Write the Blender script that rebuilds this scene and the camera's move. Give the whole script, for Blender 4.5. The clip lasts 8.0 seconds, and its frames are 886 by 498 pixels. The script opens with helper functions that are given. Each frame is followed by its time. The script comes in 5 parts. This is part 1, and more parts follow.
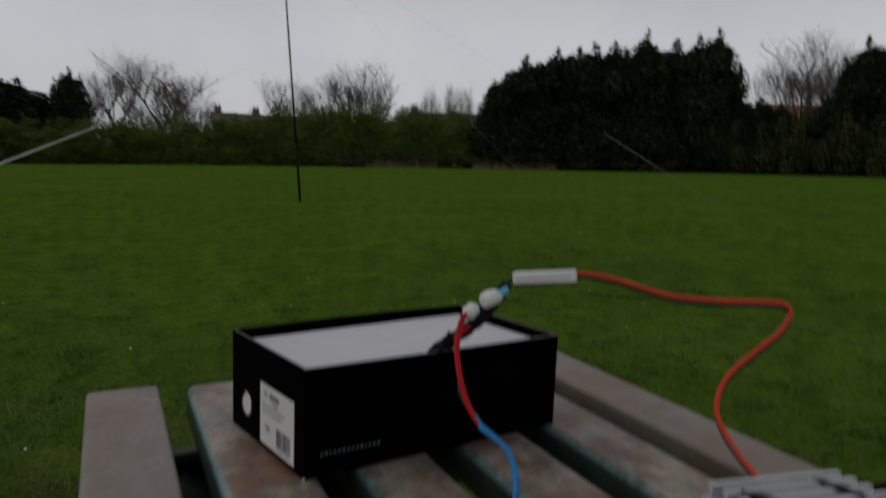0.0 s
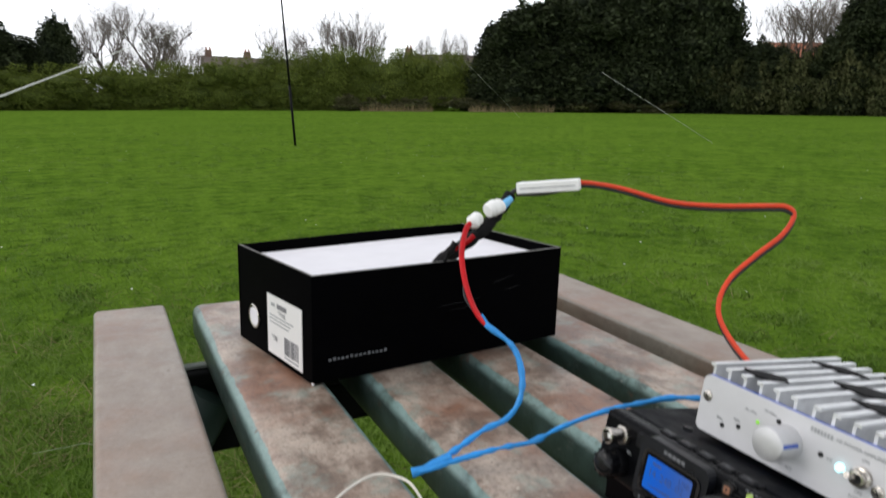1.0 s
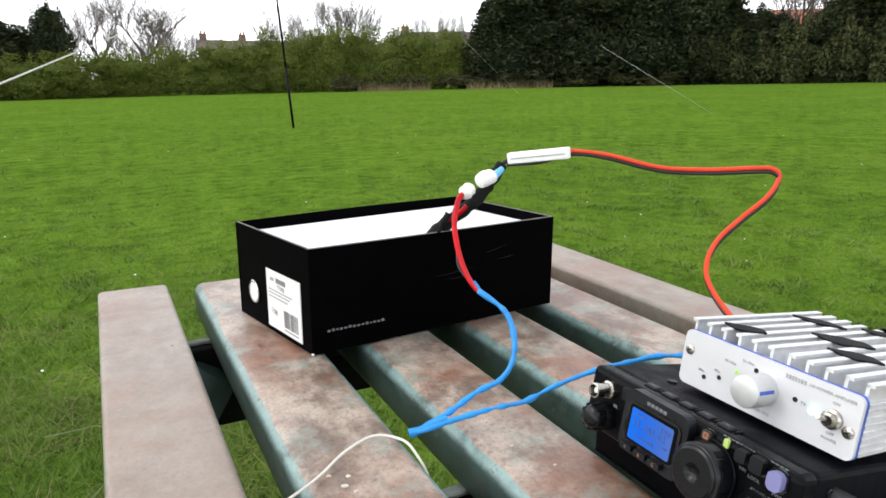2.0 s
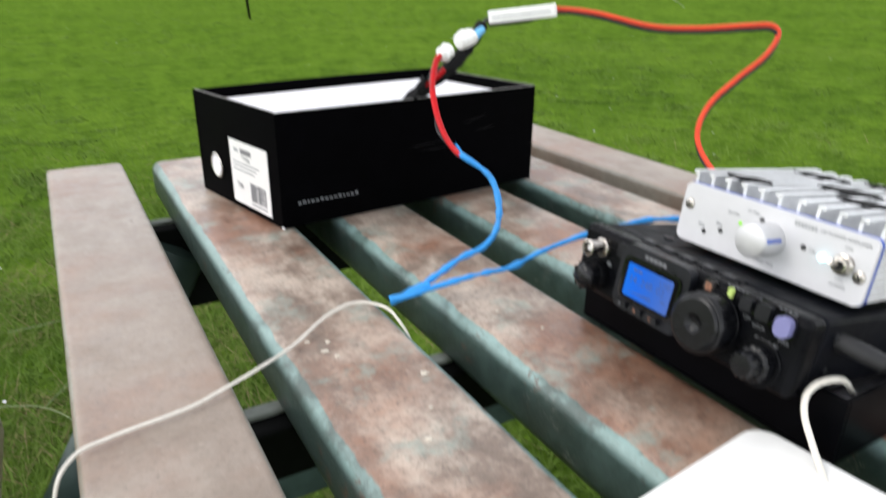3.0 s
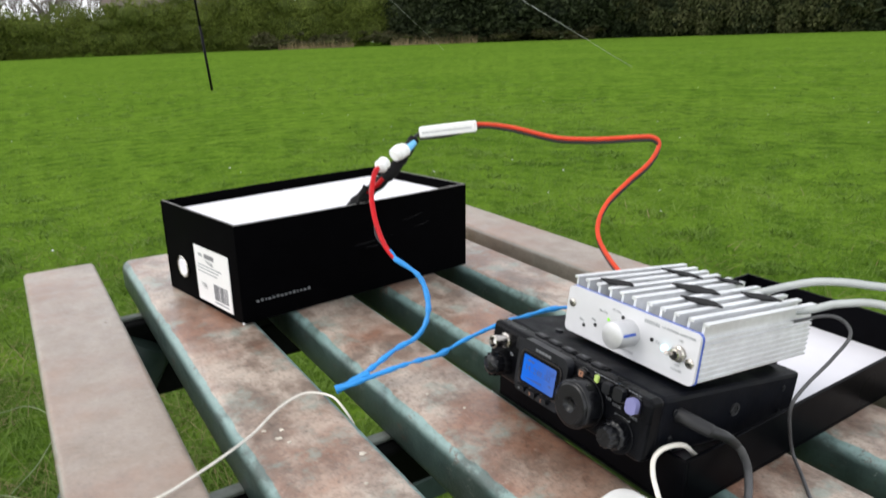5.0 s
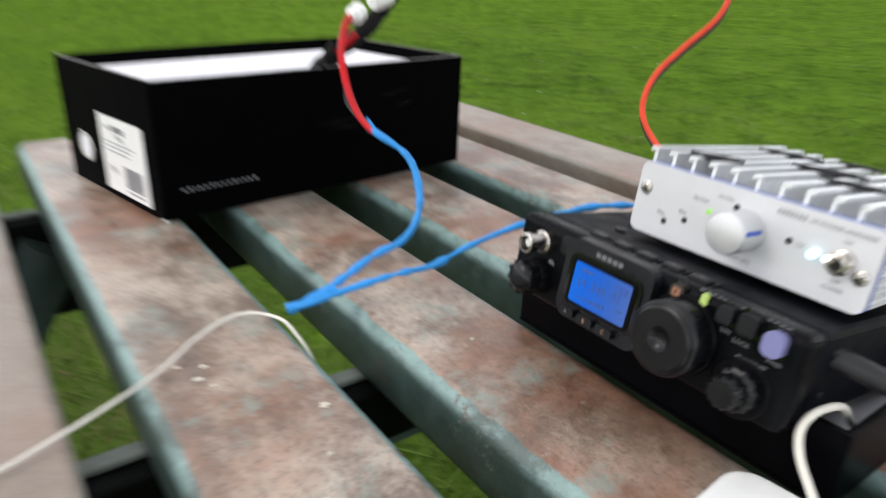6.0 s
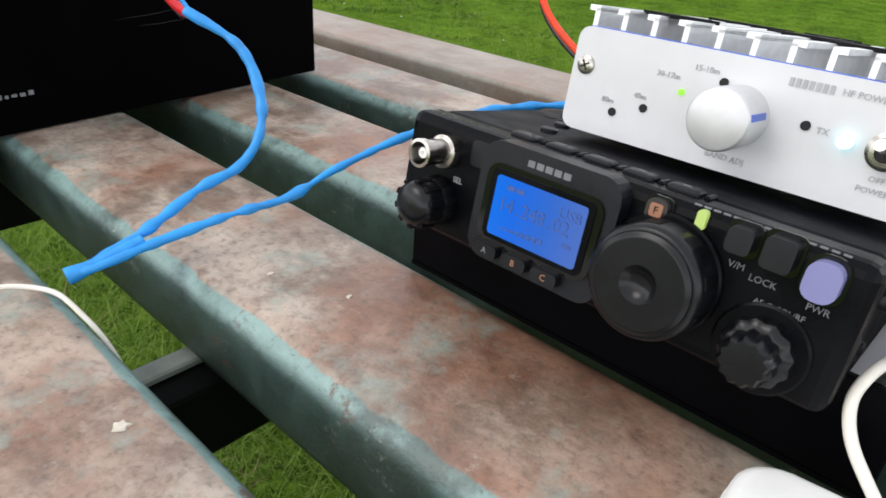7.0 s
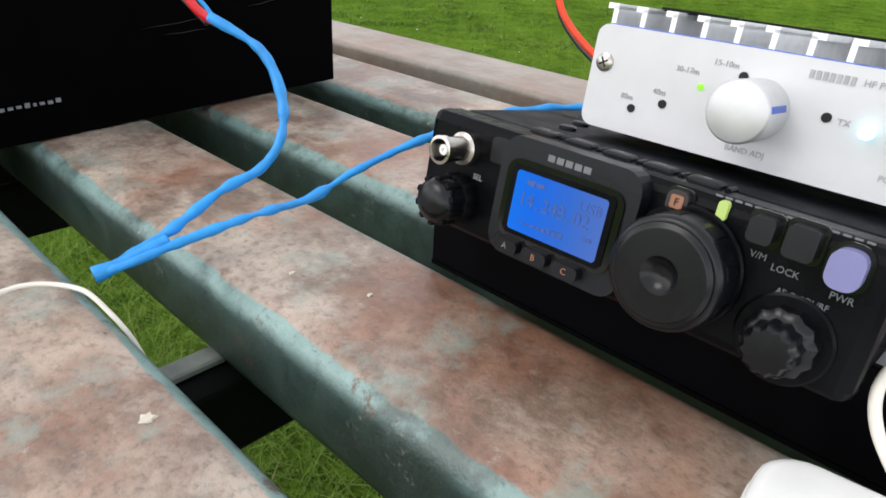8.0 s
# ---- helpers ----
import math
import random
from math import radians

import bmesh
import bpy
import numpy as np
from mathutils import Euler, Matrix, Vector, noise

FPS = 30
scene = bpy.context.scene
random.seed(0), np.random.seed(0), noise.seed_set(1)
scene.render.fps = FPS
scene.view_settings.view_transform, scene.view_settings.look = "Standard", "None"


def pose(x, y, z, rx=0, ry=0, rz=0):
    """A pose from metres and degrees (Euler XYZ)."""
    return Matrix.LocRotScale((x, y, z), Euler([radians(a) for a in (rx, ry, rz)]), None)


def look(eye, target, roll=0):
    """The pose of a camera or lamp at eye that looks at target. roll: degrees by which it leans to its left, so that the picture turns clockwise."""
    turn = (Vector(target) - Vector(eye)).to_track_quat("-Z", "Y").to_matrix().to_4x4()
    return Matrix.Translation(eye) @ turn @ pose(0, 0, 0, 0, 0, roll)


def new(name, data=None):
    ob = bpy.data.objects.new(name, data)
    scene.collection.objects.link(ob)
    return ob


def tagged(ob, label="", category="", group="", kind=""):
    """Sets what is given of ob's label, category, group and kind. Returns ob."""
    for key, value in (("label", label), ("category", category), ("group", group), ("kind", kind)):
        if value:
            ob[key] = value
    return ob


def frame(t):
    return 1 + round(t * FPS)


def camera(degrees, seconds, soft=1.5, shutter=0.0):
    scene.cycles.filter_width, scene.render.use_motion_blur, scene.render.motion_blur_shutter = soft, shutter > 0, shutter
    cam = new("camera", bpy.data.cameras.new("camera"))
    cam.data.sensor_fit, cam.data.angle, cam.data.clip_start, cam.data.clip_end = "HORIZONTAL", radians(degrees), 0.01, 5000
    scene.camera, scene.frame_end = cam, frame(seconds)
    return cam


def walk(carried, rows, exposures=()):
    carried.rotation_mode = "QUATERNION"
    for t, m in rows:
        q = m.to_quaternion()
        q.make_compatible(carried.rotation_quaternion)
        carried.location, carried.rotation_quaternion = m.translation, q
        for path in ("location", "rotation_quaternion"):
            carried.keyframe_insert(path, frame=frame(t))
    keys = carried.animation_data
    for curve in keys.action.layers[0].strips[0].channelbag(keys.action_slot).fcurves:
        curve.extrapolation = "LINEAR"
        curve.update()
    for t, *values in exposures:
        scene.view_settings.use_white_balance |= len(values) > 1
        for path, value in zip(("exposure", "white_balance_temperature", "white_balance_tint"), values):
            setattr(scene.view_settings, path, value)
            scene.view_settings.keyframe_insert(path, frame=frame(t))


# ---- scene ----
cam = camera(66.8, 8.0, soft=1.6, shutter=0.8)
PATH = [
    (0, (0.028, 0.093, 1.039), (0.922, 1.863, 0.78), 2.2),
    (0.2, (0.026, 0.092, 1.024), (0.928, 1.847, 0.697), 1.5),
    (0.5, (0.022, 0.087, 1.012), (0.917, 1.836, 0.636), 1.8),
    (1, (0.02, 0.09, 1.004), (0.914, 1.829, 0.584), 1.7),
    (1.2, (0.02, 0.087, 0.998), (0.93, 1.81, 0.545), 1.0),
    (2.3, (0.022, 0.071, 0.999), (0.899, 1.798, 0.5), 0.1),
    (2.5, (0.023, 0.076, 0.98), (0.891, 1.786, 0.41), 0.9),
    (2.8, (0.023, 0.097, 0.966), (0.939, 1.732, 0.266), 1.0),
    (3, (0.022, 0.099, 0.961), (0.951, 1.699, 0.2), 0.7),
    (3.3, (0.028, 0.106, 0.955), (1.016, 1.631, 0.12), 1.1),
    (3.5, (0.033, 0.105, 0.958), (1.022, 1.634, 0.131), 0.7),
    (3.8, (0.026, 0.097, 0.978), (1.04, 1.65, 0.231), 0.2),
    (4, (0.004, 0.067, 1.007), (1.014, 1.661, 0.344), -1.0),
    (4.2, (-0.01, 0.04, 1.019), (1.023, 1.639, 0.406), -0.6),
    (4.5, (-0.023, 0.018, 1.024), (1.007, 1.622, 0.42), -0.1),
    (4.7, (-0.012, 0.014, 1.029), (1.033, 1.621, 0.457), -0.6),
    (5.8, (0.058, 0.115, 0.96), (1.063, 1.662, 0.187), 0.0),
    (6, (0.073, 0.159, 0.936), (1.162, 1.635, 0.138), 2.2),
    (6.2, (0.092, 0.198, 0.908), (1.279, 1.56, 0.049), 4.5),
    (6.5, (0.138, 0.229, 0.887), (1.464, 1.385, -0.064), 4.56),
    (7, (0.135, 0.234, 0.887), (1.457, 1.393, -0.065), 3.9),
    (7.5, (0.128, 0.231, 0.88), (1.438, 1.43, -0.04), 3.6),
    (8, (0.131, 0.232, 0.883), (1.432, 1.439, -0.04), 3.0),
]
walk(cam, [(t, look(eye, target, roll)) for t, eye, target, roll in PATH],
     exposures=[(0.0, -2.1), (0.2, -1.62), (0.5, -1.05), (0.8, -0.55), (1.0, -0.34), (1.2, -0.12), (2.3, 0.36), (2.8, 0.30), (3.2, 0.26), (3.6, 0.10), (4.0, 0.08), (4.3, 0.18), (4.7, 0.24), (6.0, 0.08), (6.5, 0.23), (8.0, 0.24)])

# ---- light: bright overcast sky, soft sun low behind the trees ----
SUN_AZ, SUN_EL = -62.0, 44.0
world = bpy.data.worlds.new("overcast_sky")
scene.world = world
world.use_nodes = True
wn = world.node_tree
wn.nodes.clear()


def wnode(kind, **kw):
    n = wn.nodes.new(kind)
    for k, v in kw.items():
        n.inputs[k].default_value = v
    return n


sky = wnode("ShaderNodeTexSky")
sky.sky_type, sky.sun_disc = "NISHITA", False
sky.sun_elevation, sky.sun_rotation = radians(SUN_EL), radians(SUN_AZ)
sky.dust_density, sky.air_density = 4.0, 1.0
cloud = wnode("ShaderNodeTexNoise", Scale=2.2, Detail=6.0, Roughness=0.55)
ramp = wn.nodes.new("ShaderNodeValToRGB")
ramp.color_ramp.elements[0].position, ramp.color_ramp.elements[0].color = 0.3, (8.5, 8.7, 9.3, 1)
ramp.color_ramp.elements[1].position, ramp.color_ramp.elements[1].color = 0.7, (10.65, 10.8, 11.1, 1)
mix = wn.nodes.new("ShaderNodeMix")
mix.data_type = "RGBA"
mix.inputs["Factor"].default_value = 0.86
back = wnode("ShaderNodeBackground", Strength=0.115)
wout = wn.nodes.new("ShaderNodeOutputWorld")
wn.links.new(cloud.outputs["Fac"], ramp.inputs["Fac"])
wn.links.new(sky.outputs["Color"], mix.inputs["A"])
wn.links.new(ramp.outputs["Color"], mix.inputs["B"])
# the overcast is brighter low down, where the cloud thins out
where = wn.nodes.new("ShaderNodeTexCoord")
split = wn.nodes.new("ShaderNodeSeparateXYZ")
low_sky = wnode("ShaderNodeMapRange")
for sock, value in (("From Min", 0.14), ("From Max", 0.44), ("To Min", 2.2), ("To Max", 1.0)):
    low_sky.inputs[sock].default_value = value
low_sky.interpolation_type = "SMOOTHSTEP"
bright = wn.nodes.new("ShaderNodeVectorMath")
bright.operation = "SCALE"
wn.links.new(where.outputs["Generated"], split.inputs["Vector"])
wn.links.new(split.outputs["Z"], low_sky.inputs["Value"])
wn.links.new(mix.outputs["Result"], bright.inputs[0])
wn.links.new(low_sky.outputs["Result"], bright.inputs["Scale"])
wn.links.new(bright.outputs["Vector"], back.inputs["Color"])
wn.links.new(back.outputs["Background"], wout.inputs["Surface"])
sun_data = bpy.data.lights.new("sun", "SUN")
sun_data.energy, sun_data.angle, sun_data.color = 1.0, radians(30), (1.0, 0.97, 0.93)
sun = new("sun", sun_data)
sun.matrix_world = look((20 * math.sin(radians(SUN_AZ)), 20 * math.cos(radians(SUN_AZ)), 20 * math.tan(radians(SUN_EL))), (0, 0, 0))


# ---- materials ----
class Mat:
    """A small builder of node materials."""

    def __init__(self, name, rough=0.5, metal=0.0, spec=0.5):
        self.m = bpy.data.materials.new(name)
        self.m.use_nodes = True
        self.t = self.m.node_tree
        self.b = self.t.nodes["Principled BSDF"]
        self.b.inputs["Roughness"].default_value = rough
        self.b.inputs["Metallic"].default_value = metal
        self.b.inputs["Specular IOR Level"].default_value = spec
        self.co = self.t.nodes.new("ShaderNodeTexCoord").outputs["Object"]

    def n(self, kind, **kw):
        node = self.t.nodes.new(kind)
        for k, v in kw.items():
            node.inputs[k].default_value = v
        return node

    def link(self, a, b):
        self.t.links.new(a, b)

    def coords(self, scale=(1, 1, 1), geo=False):
        mp = self.n("ShaderNodeMapping", Scale=scale)
        self.link(self.n("ShaderNodeNewGeometry").outputs["Position"] if geo else self.co, mp.inputs["Vector"])
        return mp.outputs["Vector"]

    def noise(self, scale, detail=4.0, rough=0.55, co=None, stretch=(1, 1, 1), geo=False):
        nz = self.n("ShaderNodeTexNoise", Scale=scale, Detail=detail, Roughness=rough)
        self.link(co or self.coords(stretch, geo), nz.inputs["Vector"])
        return nz.outputs["Fac"]

    def ramp(self, fac, stops):
        r = self.n("ShaderNodeValToRGB")
        e = r.color_ramp.elements
        while len(e) < len(stops):
            e.new(0.5)
        for el, (p, c) in zip(e, stops):
            el.position, el.color = p, ((c, c, c, 1) if isinstance(c, (int, float)) else (*c, 1))
        self.link(fac, r.inputs["Fac"])
        return r.outputs["Color"]

    def mix(self, fac, a, b, blend="MIX"):
        mx = self.n("ShaderNodeMix")
        mx.data_type, mx.blend_type = "RGBA", blend
        for sock, v in (("Factor", fac), ("A", a), ("B", b)):
            if isinstance(v, (int, float)):
                mx.inputs[sock].default_value = v if sock == "Factor" else (v, v, v, 1)
            elif isinstance(v, tuple):
                mx.inputs[sock].default_value = (*v, 1)
            else:
                self.link(v, mx.inputs[sock])
        return mx.outputs["Result"]

    def math(self, op, a, b=0.0, clamp=False):
        mt = self.n("ShaderNodeMath")
        mt.operation, mt.use_clamp = op, clamp
        for i, v in enumerate((a, b)):
            if isinstance(v, (int, float)):
                mt.inputs[i].default_value = v
            else:
                self.link(v, mt.inputs[i])
        return mt.outputs["Value"]

    def colour(self, c):
        if isinstance(c, tuple):
            self.b.inputs["Base Color"].default_value = (*c, 1)
        else:
            self.link(c, self.b.inputs["Base Color"])
        return self

    def rough(self, v):
        self.link(v, self.b.inputs["Roughness"])
        return self

    def bump(self, h, strength=0.3, dist=0.002):
        bp = self.n("ShaderNodeBump", Strength=strength, Distance=dist)
        self.link(h, bp.inputs["Height"])
        self.link(bp.outputs["Normal"], self.b.inputs["Normal"])
        return self


def simple(name, c, rough=0.5, metal=0.0, vary=0.25, scale=60.0, bump=0.15, dist=0.0006, spec=0.5, clear=0.0):
    """A plain surface with two scales of wear."""
    m = Mat(name, rough, metal, spec)
    a = m.noise(scale, 5)
    b = m.noise(scale * 0.14, 3)
    f = m.mix(0.5, a, b)
    lo, hi = tuple(v * (1 - vary) for v in c), tuple(min(1.0, v * (1 + vary)) for v in c)
    m.colour(m.ramp(f, [(0.35, lo), (0.65, hi)]))
    m.rough(m.ramp(b, [(0.3, max(0.02, rough - 0.1)), (0.7, min(1.0, rough + 0.12))]))
    if bump:
        m.bump(a, bump, dist)
    if clear:
        m.b.inputs["Coat Weight"].default_value = clear
    return m.m


def plank_material(name, brown_a, brown_b, green_amount, rust_amount, blotch):
    """Bare weathered brown top with what is left of teal paint towards the edges and on the sides."""
    m = Mat(name, 0.55, 0.0, 0.6)
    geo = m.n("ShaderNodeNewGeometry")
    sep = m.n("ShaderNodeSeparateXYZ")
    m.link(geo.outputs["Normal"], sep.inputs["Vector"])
    rnd = m.n("ShaderNodeObjectInfo").outputs["Random"]
    shift = m.n("ShaderNodeCombineXYZ")
    m.link(m.math("MULTIPLY", rnd, 37.0), shift.inputs["Y"])
    mp = m.n("ShaderNodeVectorMath")
    mp.operation = "ADD"
    m.link(m.co, mp.inputs[0])
    m.link(shift.outputs["Vector"], mp.inputs[1])
    co = mp.outputs["Vector"]
    st = m.n("ShaderNodeMapping", Scale=(1.25, 0.95, 1))
    m.link(co, st.inputs["Vector"])
    sv = st.outputs["Vector"]
    big, mid, fine = m.noise(9, 4, 0.6, sv), m.noise(42, 6, 0.7, sv), m.noise(230, 5, 0.75, sv)
    blot = m.noise(15, 7, 0.72, sv)
    top = m.ramp(blot, [(0.5 - 0.14 / blotch, tuple(v * 0.6 for v in brown_a)), (0.5 - 0.05 / blotch, brown_a), (0.5 + 0.04 / blotch, brown_b), (0.5 + 0.16 / blotch, tuple(min(1, v * 1.3) for v in brown_b))])
    rust = m.ramp(m.noise(5.5, 5, 0.6, co), [(0.47, 0.0), (0.60, 1.0)])
    top = m.mix(m.math("MULTIPLY", rust, rust_amount), top, m.ramp(mid, [(0.35, (0.145, 0.055, 0.030)), (0.65, (0.34, 0.170, 0.105))]))
    top = m.mix(m.ramp(mid, [(0.30, 0.5 * blotch), (0.42, 0.0)]), top, tuple(v * 0.45 for v in brown_a))
    top = m.mix(m.ramp(fine, [(0.34, 0.65 * blotch), (0.50, 0.0)]), top, tuple(v * 0.4 for v in brown_a))
    top = m.mix(m.ramp(m.noise(85, 7, 0.85, co), [(0.58, 0.0), (0.68, 0.5)]), top, (0.50, 0.43, 0.36))
    top = m.mix(m.ramp(m.noise(24, 6, 0.7, co), [(0.53, 0.0), (0.64, 0.62 * green_amount)]), top, (0.255, 0.325, 0.285))
    # paint paler facing up, darker on steep faces: shade put into its colour
    upward_light = m.ramp(m.math("ADD", m.math("SUBTRACT", 1.0, sep.outputs["Z"]), m.math("MULTIPLY", m.math("SUBTRACT", mid, 0.5), 0.8)), [(0.40, 1.0), (0.80, 0.0)])
    side = m.mix(m.ramp(mid, [(0.38, 0.0), (0.62, 1.0)]), m.mix(upward_light, (0.030, 0.050, 0.045), (0.150, 0.240, 0.222)), m.mix(upward_light, (0.055, 0.090, 0.080), (0.235, 0.350, 0.330)))
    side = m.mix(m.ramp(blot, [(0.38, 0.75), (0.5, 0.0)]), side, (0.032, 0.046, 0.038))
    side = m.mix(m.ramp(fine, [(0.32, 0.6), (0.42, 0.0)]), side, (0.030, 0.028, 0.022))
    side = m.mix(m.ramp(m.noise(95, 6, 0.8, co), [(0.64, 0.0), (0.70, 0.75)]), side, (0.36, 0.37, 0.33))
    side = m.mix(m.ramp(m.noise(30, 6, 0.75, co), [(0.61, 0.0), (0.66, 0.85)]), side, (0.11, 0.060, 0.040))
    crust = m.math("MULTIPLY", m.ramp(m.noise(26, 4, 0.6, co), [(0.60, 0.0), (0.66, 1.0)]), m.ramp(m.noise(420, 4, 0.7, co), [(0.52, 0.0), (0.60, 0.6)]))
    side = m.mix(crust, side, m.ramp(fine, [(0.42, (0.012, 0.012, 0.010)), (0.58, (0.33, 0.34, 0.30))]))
    ox = m.n("ShaderNodeSeparateXYZ")
    m.link(m.co, ox.inputs["Vector"])
    edge = m.math("MULTIPLY", m.math("ABSOLUTE", ox.outputs["X"]), 25.0)
    paint = m.math("ADD", m.math("MULTIPLY", m.math("POWER", edge, 3.0), 0.42 * green_amount), m.math("MULTIPLY", m.math("SUBTRACT", big, 0.5), 0.9))
    paint = m.math("ADD", paint, m.math("MULTIPLY", m.math("SUBTRACT", mid, 0.5), 0.8))
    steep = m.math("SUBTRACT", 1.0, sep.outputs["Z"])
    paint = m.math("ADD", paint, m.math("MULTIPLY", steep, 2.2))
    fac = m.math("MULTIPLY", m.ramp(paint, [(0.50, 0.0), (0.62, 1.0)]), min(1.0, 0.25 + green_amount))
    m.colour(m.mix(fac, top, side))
    m.rough(m.ramp(mid, [(0.3, 0.27), (0.7, 0.52)]))
    m.bump(m.mix(0.5, mid, fine), 0.75, 0.0012)
    return m.m


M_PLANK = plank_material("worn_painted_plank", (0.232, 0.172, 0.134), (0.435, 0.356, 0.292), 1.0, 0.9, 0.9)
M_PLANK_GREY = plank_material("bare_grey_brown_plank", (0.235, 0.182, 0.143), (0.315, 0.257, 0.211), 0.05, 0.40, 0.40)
M_STEEL_GREEN = simple("green_painted_steel", (0.030, 0.052, 0.045), 0.5, 0.0, 0.35, 40, 0.2, spec=0.3)
M_PLATE = simple("worn_grey_green_plate", (0.25, 0.275, 0.25), 0.6, 0.0, 0.4, 60, 0.3, spec=0.3)
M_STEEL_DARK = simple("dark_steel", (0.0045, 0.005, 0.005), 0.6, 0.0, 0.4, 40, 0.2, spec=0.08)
M_CARD_BLACK = simple("black_card", (0.0010, 0.0010, 0.0013), 0.6, 0.0, 0.3, 50, 0.12, spec=0.014)
M_CARD_GLOSS = simple("glossy_black_card", (0.0016, 0.0017, 0.0024), 0.34, 0.0, 0.3, 50, 0.12, spec=0.035)
M_CARD_EDGE = simple("grey_card_edge", (0.16, 0.155, 0.15), 0.85, 0.0, 0.35, 90, 0.2)
M_PAPER = simple("white_paper", (0.80, 0.79, 0.83), 0.8, 0.0, 0.04, 30, 0.08)
M_LABEL = simple("white_label", (0.80, 0.79, 0.78), 0.55, 0.0, 0.03, 50, 0.03)
M_INK = simple("grey_ink", (0.20, 0.20, 0.21), 0.6, 0.0, 0.2, 200, 0.0)
M_INK_PALE = simple("pale_print", (0.36, 0.37, 0.38), 0.6, 0.0, 0.2, 200, 0.0)
M_RADIO = simple("black_moulded_plastic", (0.0026, 0.0028, 0.0038), 0.30, 0.0, 0.25, 300, 0.2, 0.0003, spec=0.09)
M_RADIO_CASE = simple("black_textured_case", (0.0022, 0.0027, 0.0050), 0.5, 0.0, 0.25, 420, 0.45, 0.0004, spec=0.11)
M_RUBBER = simple("black_rubber", (0.0036, 0.0038, 0.0048), 0.5, 0.0, 0.3, 160, 0.2, 0.0004, spec=0.11)
M_DIAL = simple("smooth_black_rubber", (0.0042, 0.0045, 0.0058), 0.30, 0.0, 0.3, 160, 0.12, 0.0003, spec=0.32)
M_HOOD = simple("satin_black_plastic", (0.0082, 0.0088, 0.0118), 0.34, 0.0, 0.25, 300, 0.2, 0.0003, spec=0.26)
M_BEZEL = simple("gloss_black", (0.004, 0.004, 0.005), 0.12, 0.0, 0.2, 50, 0.0)
M_KEY = simple("dark_grey_key", (0.0055, 0.006, 0.008), 0.36, 0.0, 0.2, 160, 0.1, spec=0.30)
M_KEY_LILAC = simple("lilac_key", (0.17, 0.17, 0.34), 0.42, 0.0, 0.1, 90, 0.06)
M_KEY_F = simple("brown_function_key", (0.020, 0.015, 0.014), 0.4, 0.0, 0.2, 90, 0.05)
M_KEY_ORANGE = simple("orange_print", (0.30, 0.135, 0.075), 0.6, 0.0, 0.1, 90, 0.0)
M_CHROME = simple("nickel_plated_metal", (0.50, 0.47, 0.43), 0.28, 1.0, 0.2, 130, 0.1, 0.0003)
M_ALU = simple("brushed_aluminium", (0.78, 0.79, 0.80), 0.45, 0.6, 0.1, 150, 0.2, 0.0003)
M_ALU_FACE = simple("silver_white_face", (0.60, 0.60, 0.615), 0.42, 0.0, 0.04, 90, 0.05)
M_KNOB = simple("turned_aluminium", (0.60, 0.60, 0.61), 0.44, 0.5, 0.06, 200, 0.1, 0.0002)
M_BLUE_TRIM = simple("blue_anodised_trim", (0.05, 0.11, 0.48), 0.4, 0.2, 0.1, 90, 0.0)
M_FOAM = simple("black_tape", (0.006, 0.006, 0.0065), 0.75, 0.0, 0.3, 150, 0.4, spec=0.2)
M_RED = simple("red_cable_sheath", (0.66, 0.060, 0.022), 0.5, 0.0, 0.12, 120, 0.08, spec=0.25)
M_RED_DARK = simple("crimson_cable_sheath", (0.46, 0.004, 0.008), 0.5, 0.0, 0.15, 120, 0.1, spec=0.18)
M_BLACK_WIRE = simple("black_cable_sheath", (0.007, 0.007, 0.008), 0.45, 0.0, 0.25, 120, 0.1)
M_BLUE = simple("blue_tape_wrap", (0.018, 0.265, 0.68), 0.5, 0.0, 0.2, 130, 0.5, 0.0008)
M_WHITE_PLASTIC = simple("white_plastic", (0.88, 0.88, 0.86), 0.42, 0.0, 0.05, 90, 0.06)
M_WHITE_CABLE = simple("white_cable_sheath", (0.68, 0.65, 0.58), 0.45, 0.0, 0.1, 120, 0.06)
M_GREY_CABLE = simple("grey_cable_sheath", (0.38, 0.40, 0.39), 0.45, 0.0, 0.12, 120, 0.06)
M_CORD_GREY = simple("mid_grey_cord_sheath", (0.060, 0.060, 0.062), 0.5, 0.0, 0.2, 120, 0.06)
M_PALE_BLUE = simple("pale_blue_plastic", (0.16, 0.48, 0.80), 0.45, 0.0, 0.1, 90, 0.06)
M_PRINT = simple("dull_print", (0.14, 0.145, 0.155), 0.6, 0.0, 0.2, 200, 0.0)
M_SCUFF = simple("card_scuff", (0.013, 0.013, 0.013), 0.8, 0.0, 0.2, 200, 0.0)
M_STRAW = simple("straw_wire", (0.17, 0.22, 0.10), 0.6, 0.0, 0.2, 60, 0.0)
M_HOLE = simple("dark_hole", (0.008, 0.008, 0.009), 0.8, 0.0, 0.1, 90, 0.0)
M_MAST = simple("black_mast", (0.004, 0.004, 0.0045), 0.6, 0.0, 0.3, 10, 0.1, spec=0.1)
M_CORD = simple("pale_cord", (0.55, 0.56, 0.52), 0.7, 0.0, 0.15, 60, 0.2)


def glowing(name, c, power, base=(0.02, 0.02, 0.02)):
    m = Mat(name, 0.25)
    m.colour(base)
    m.b.inputs["Emission Color"].default_value = (*c, 1)
    m.b.inputs["Emission Strength"].default_value = power
    return m


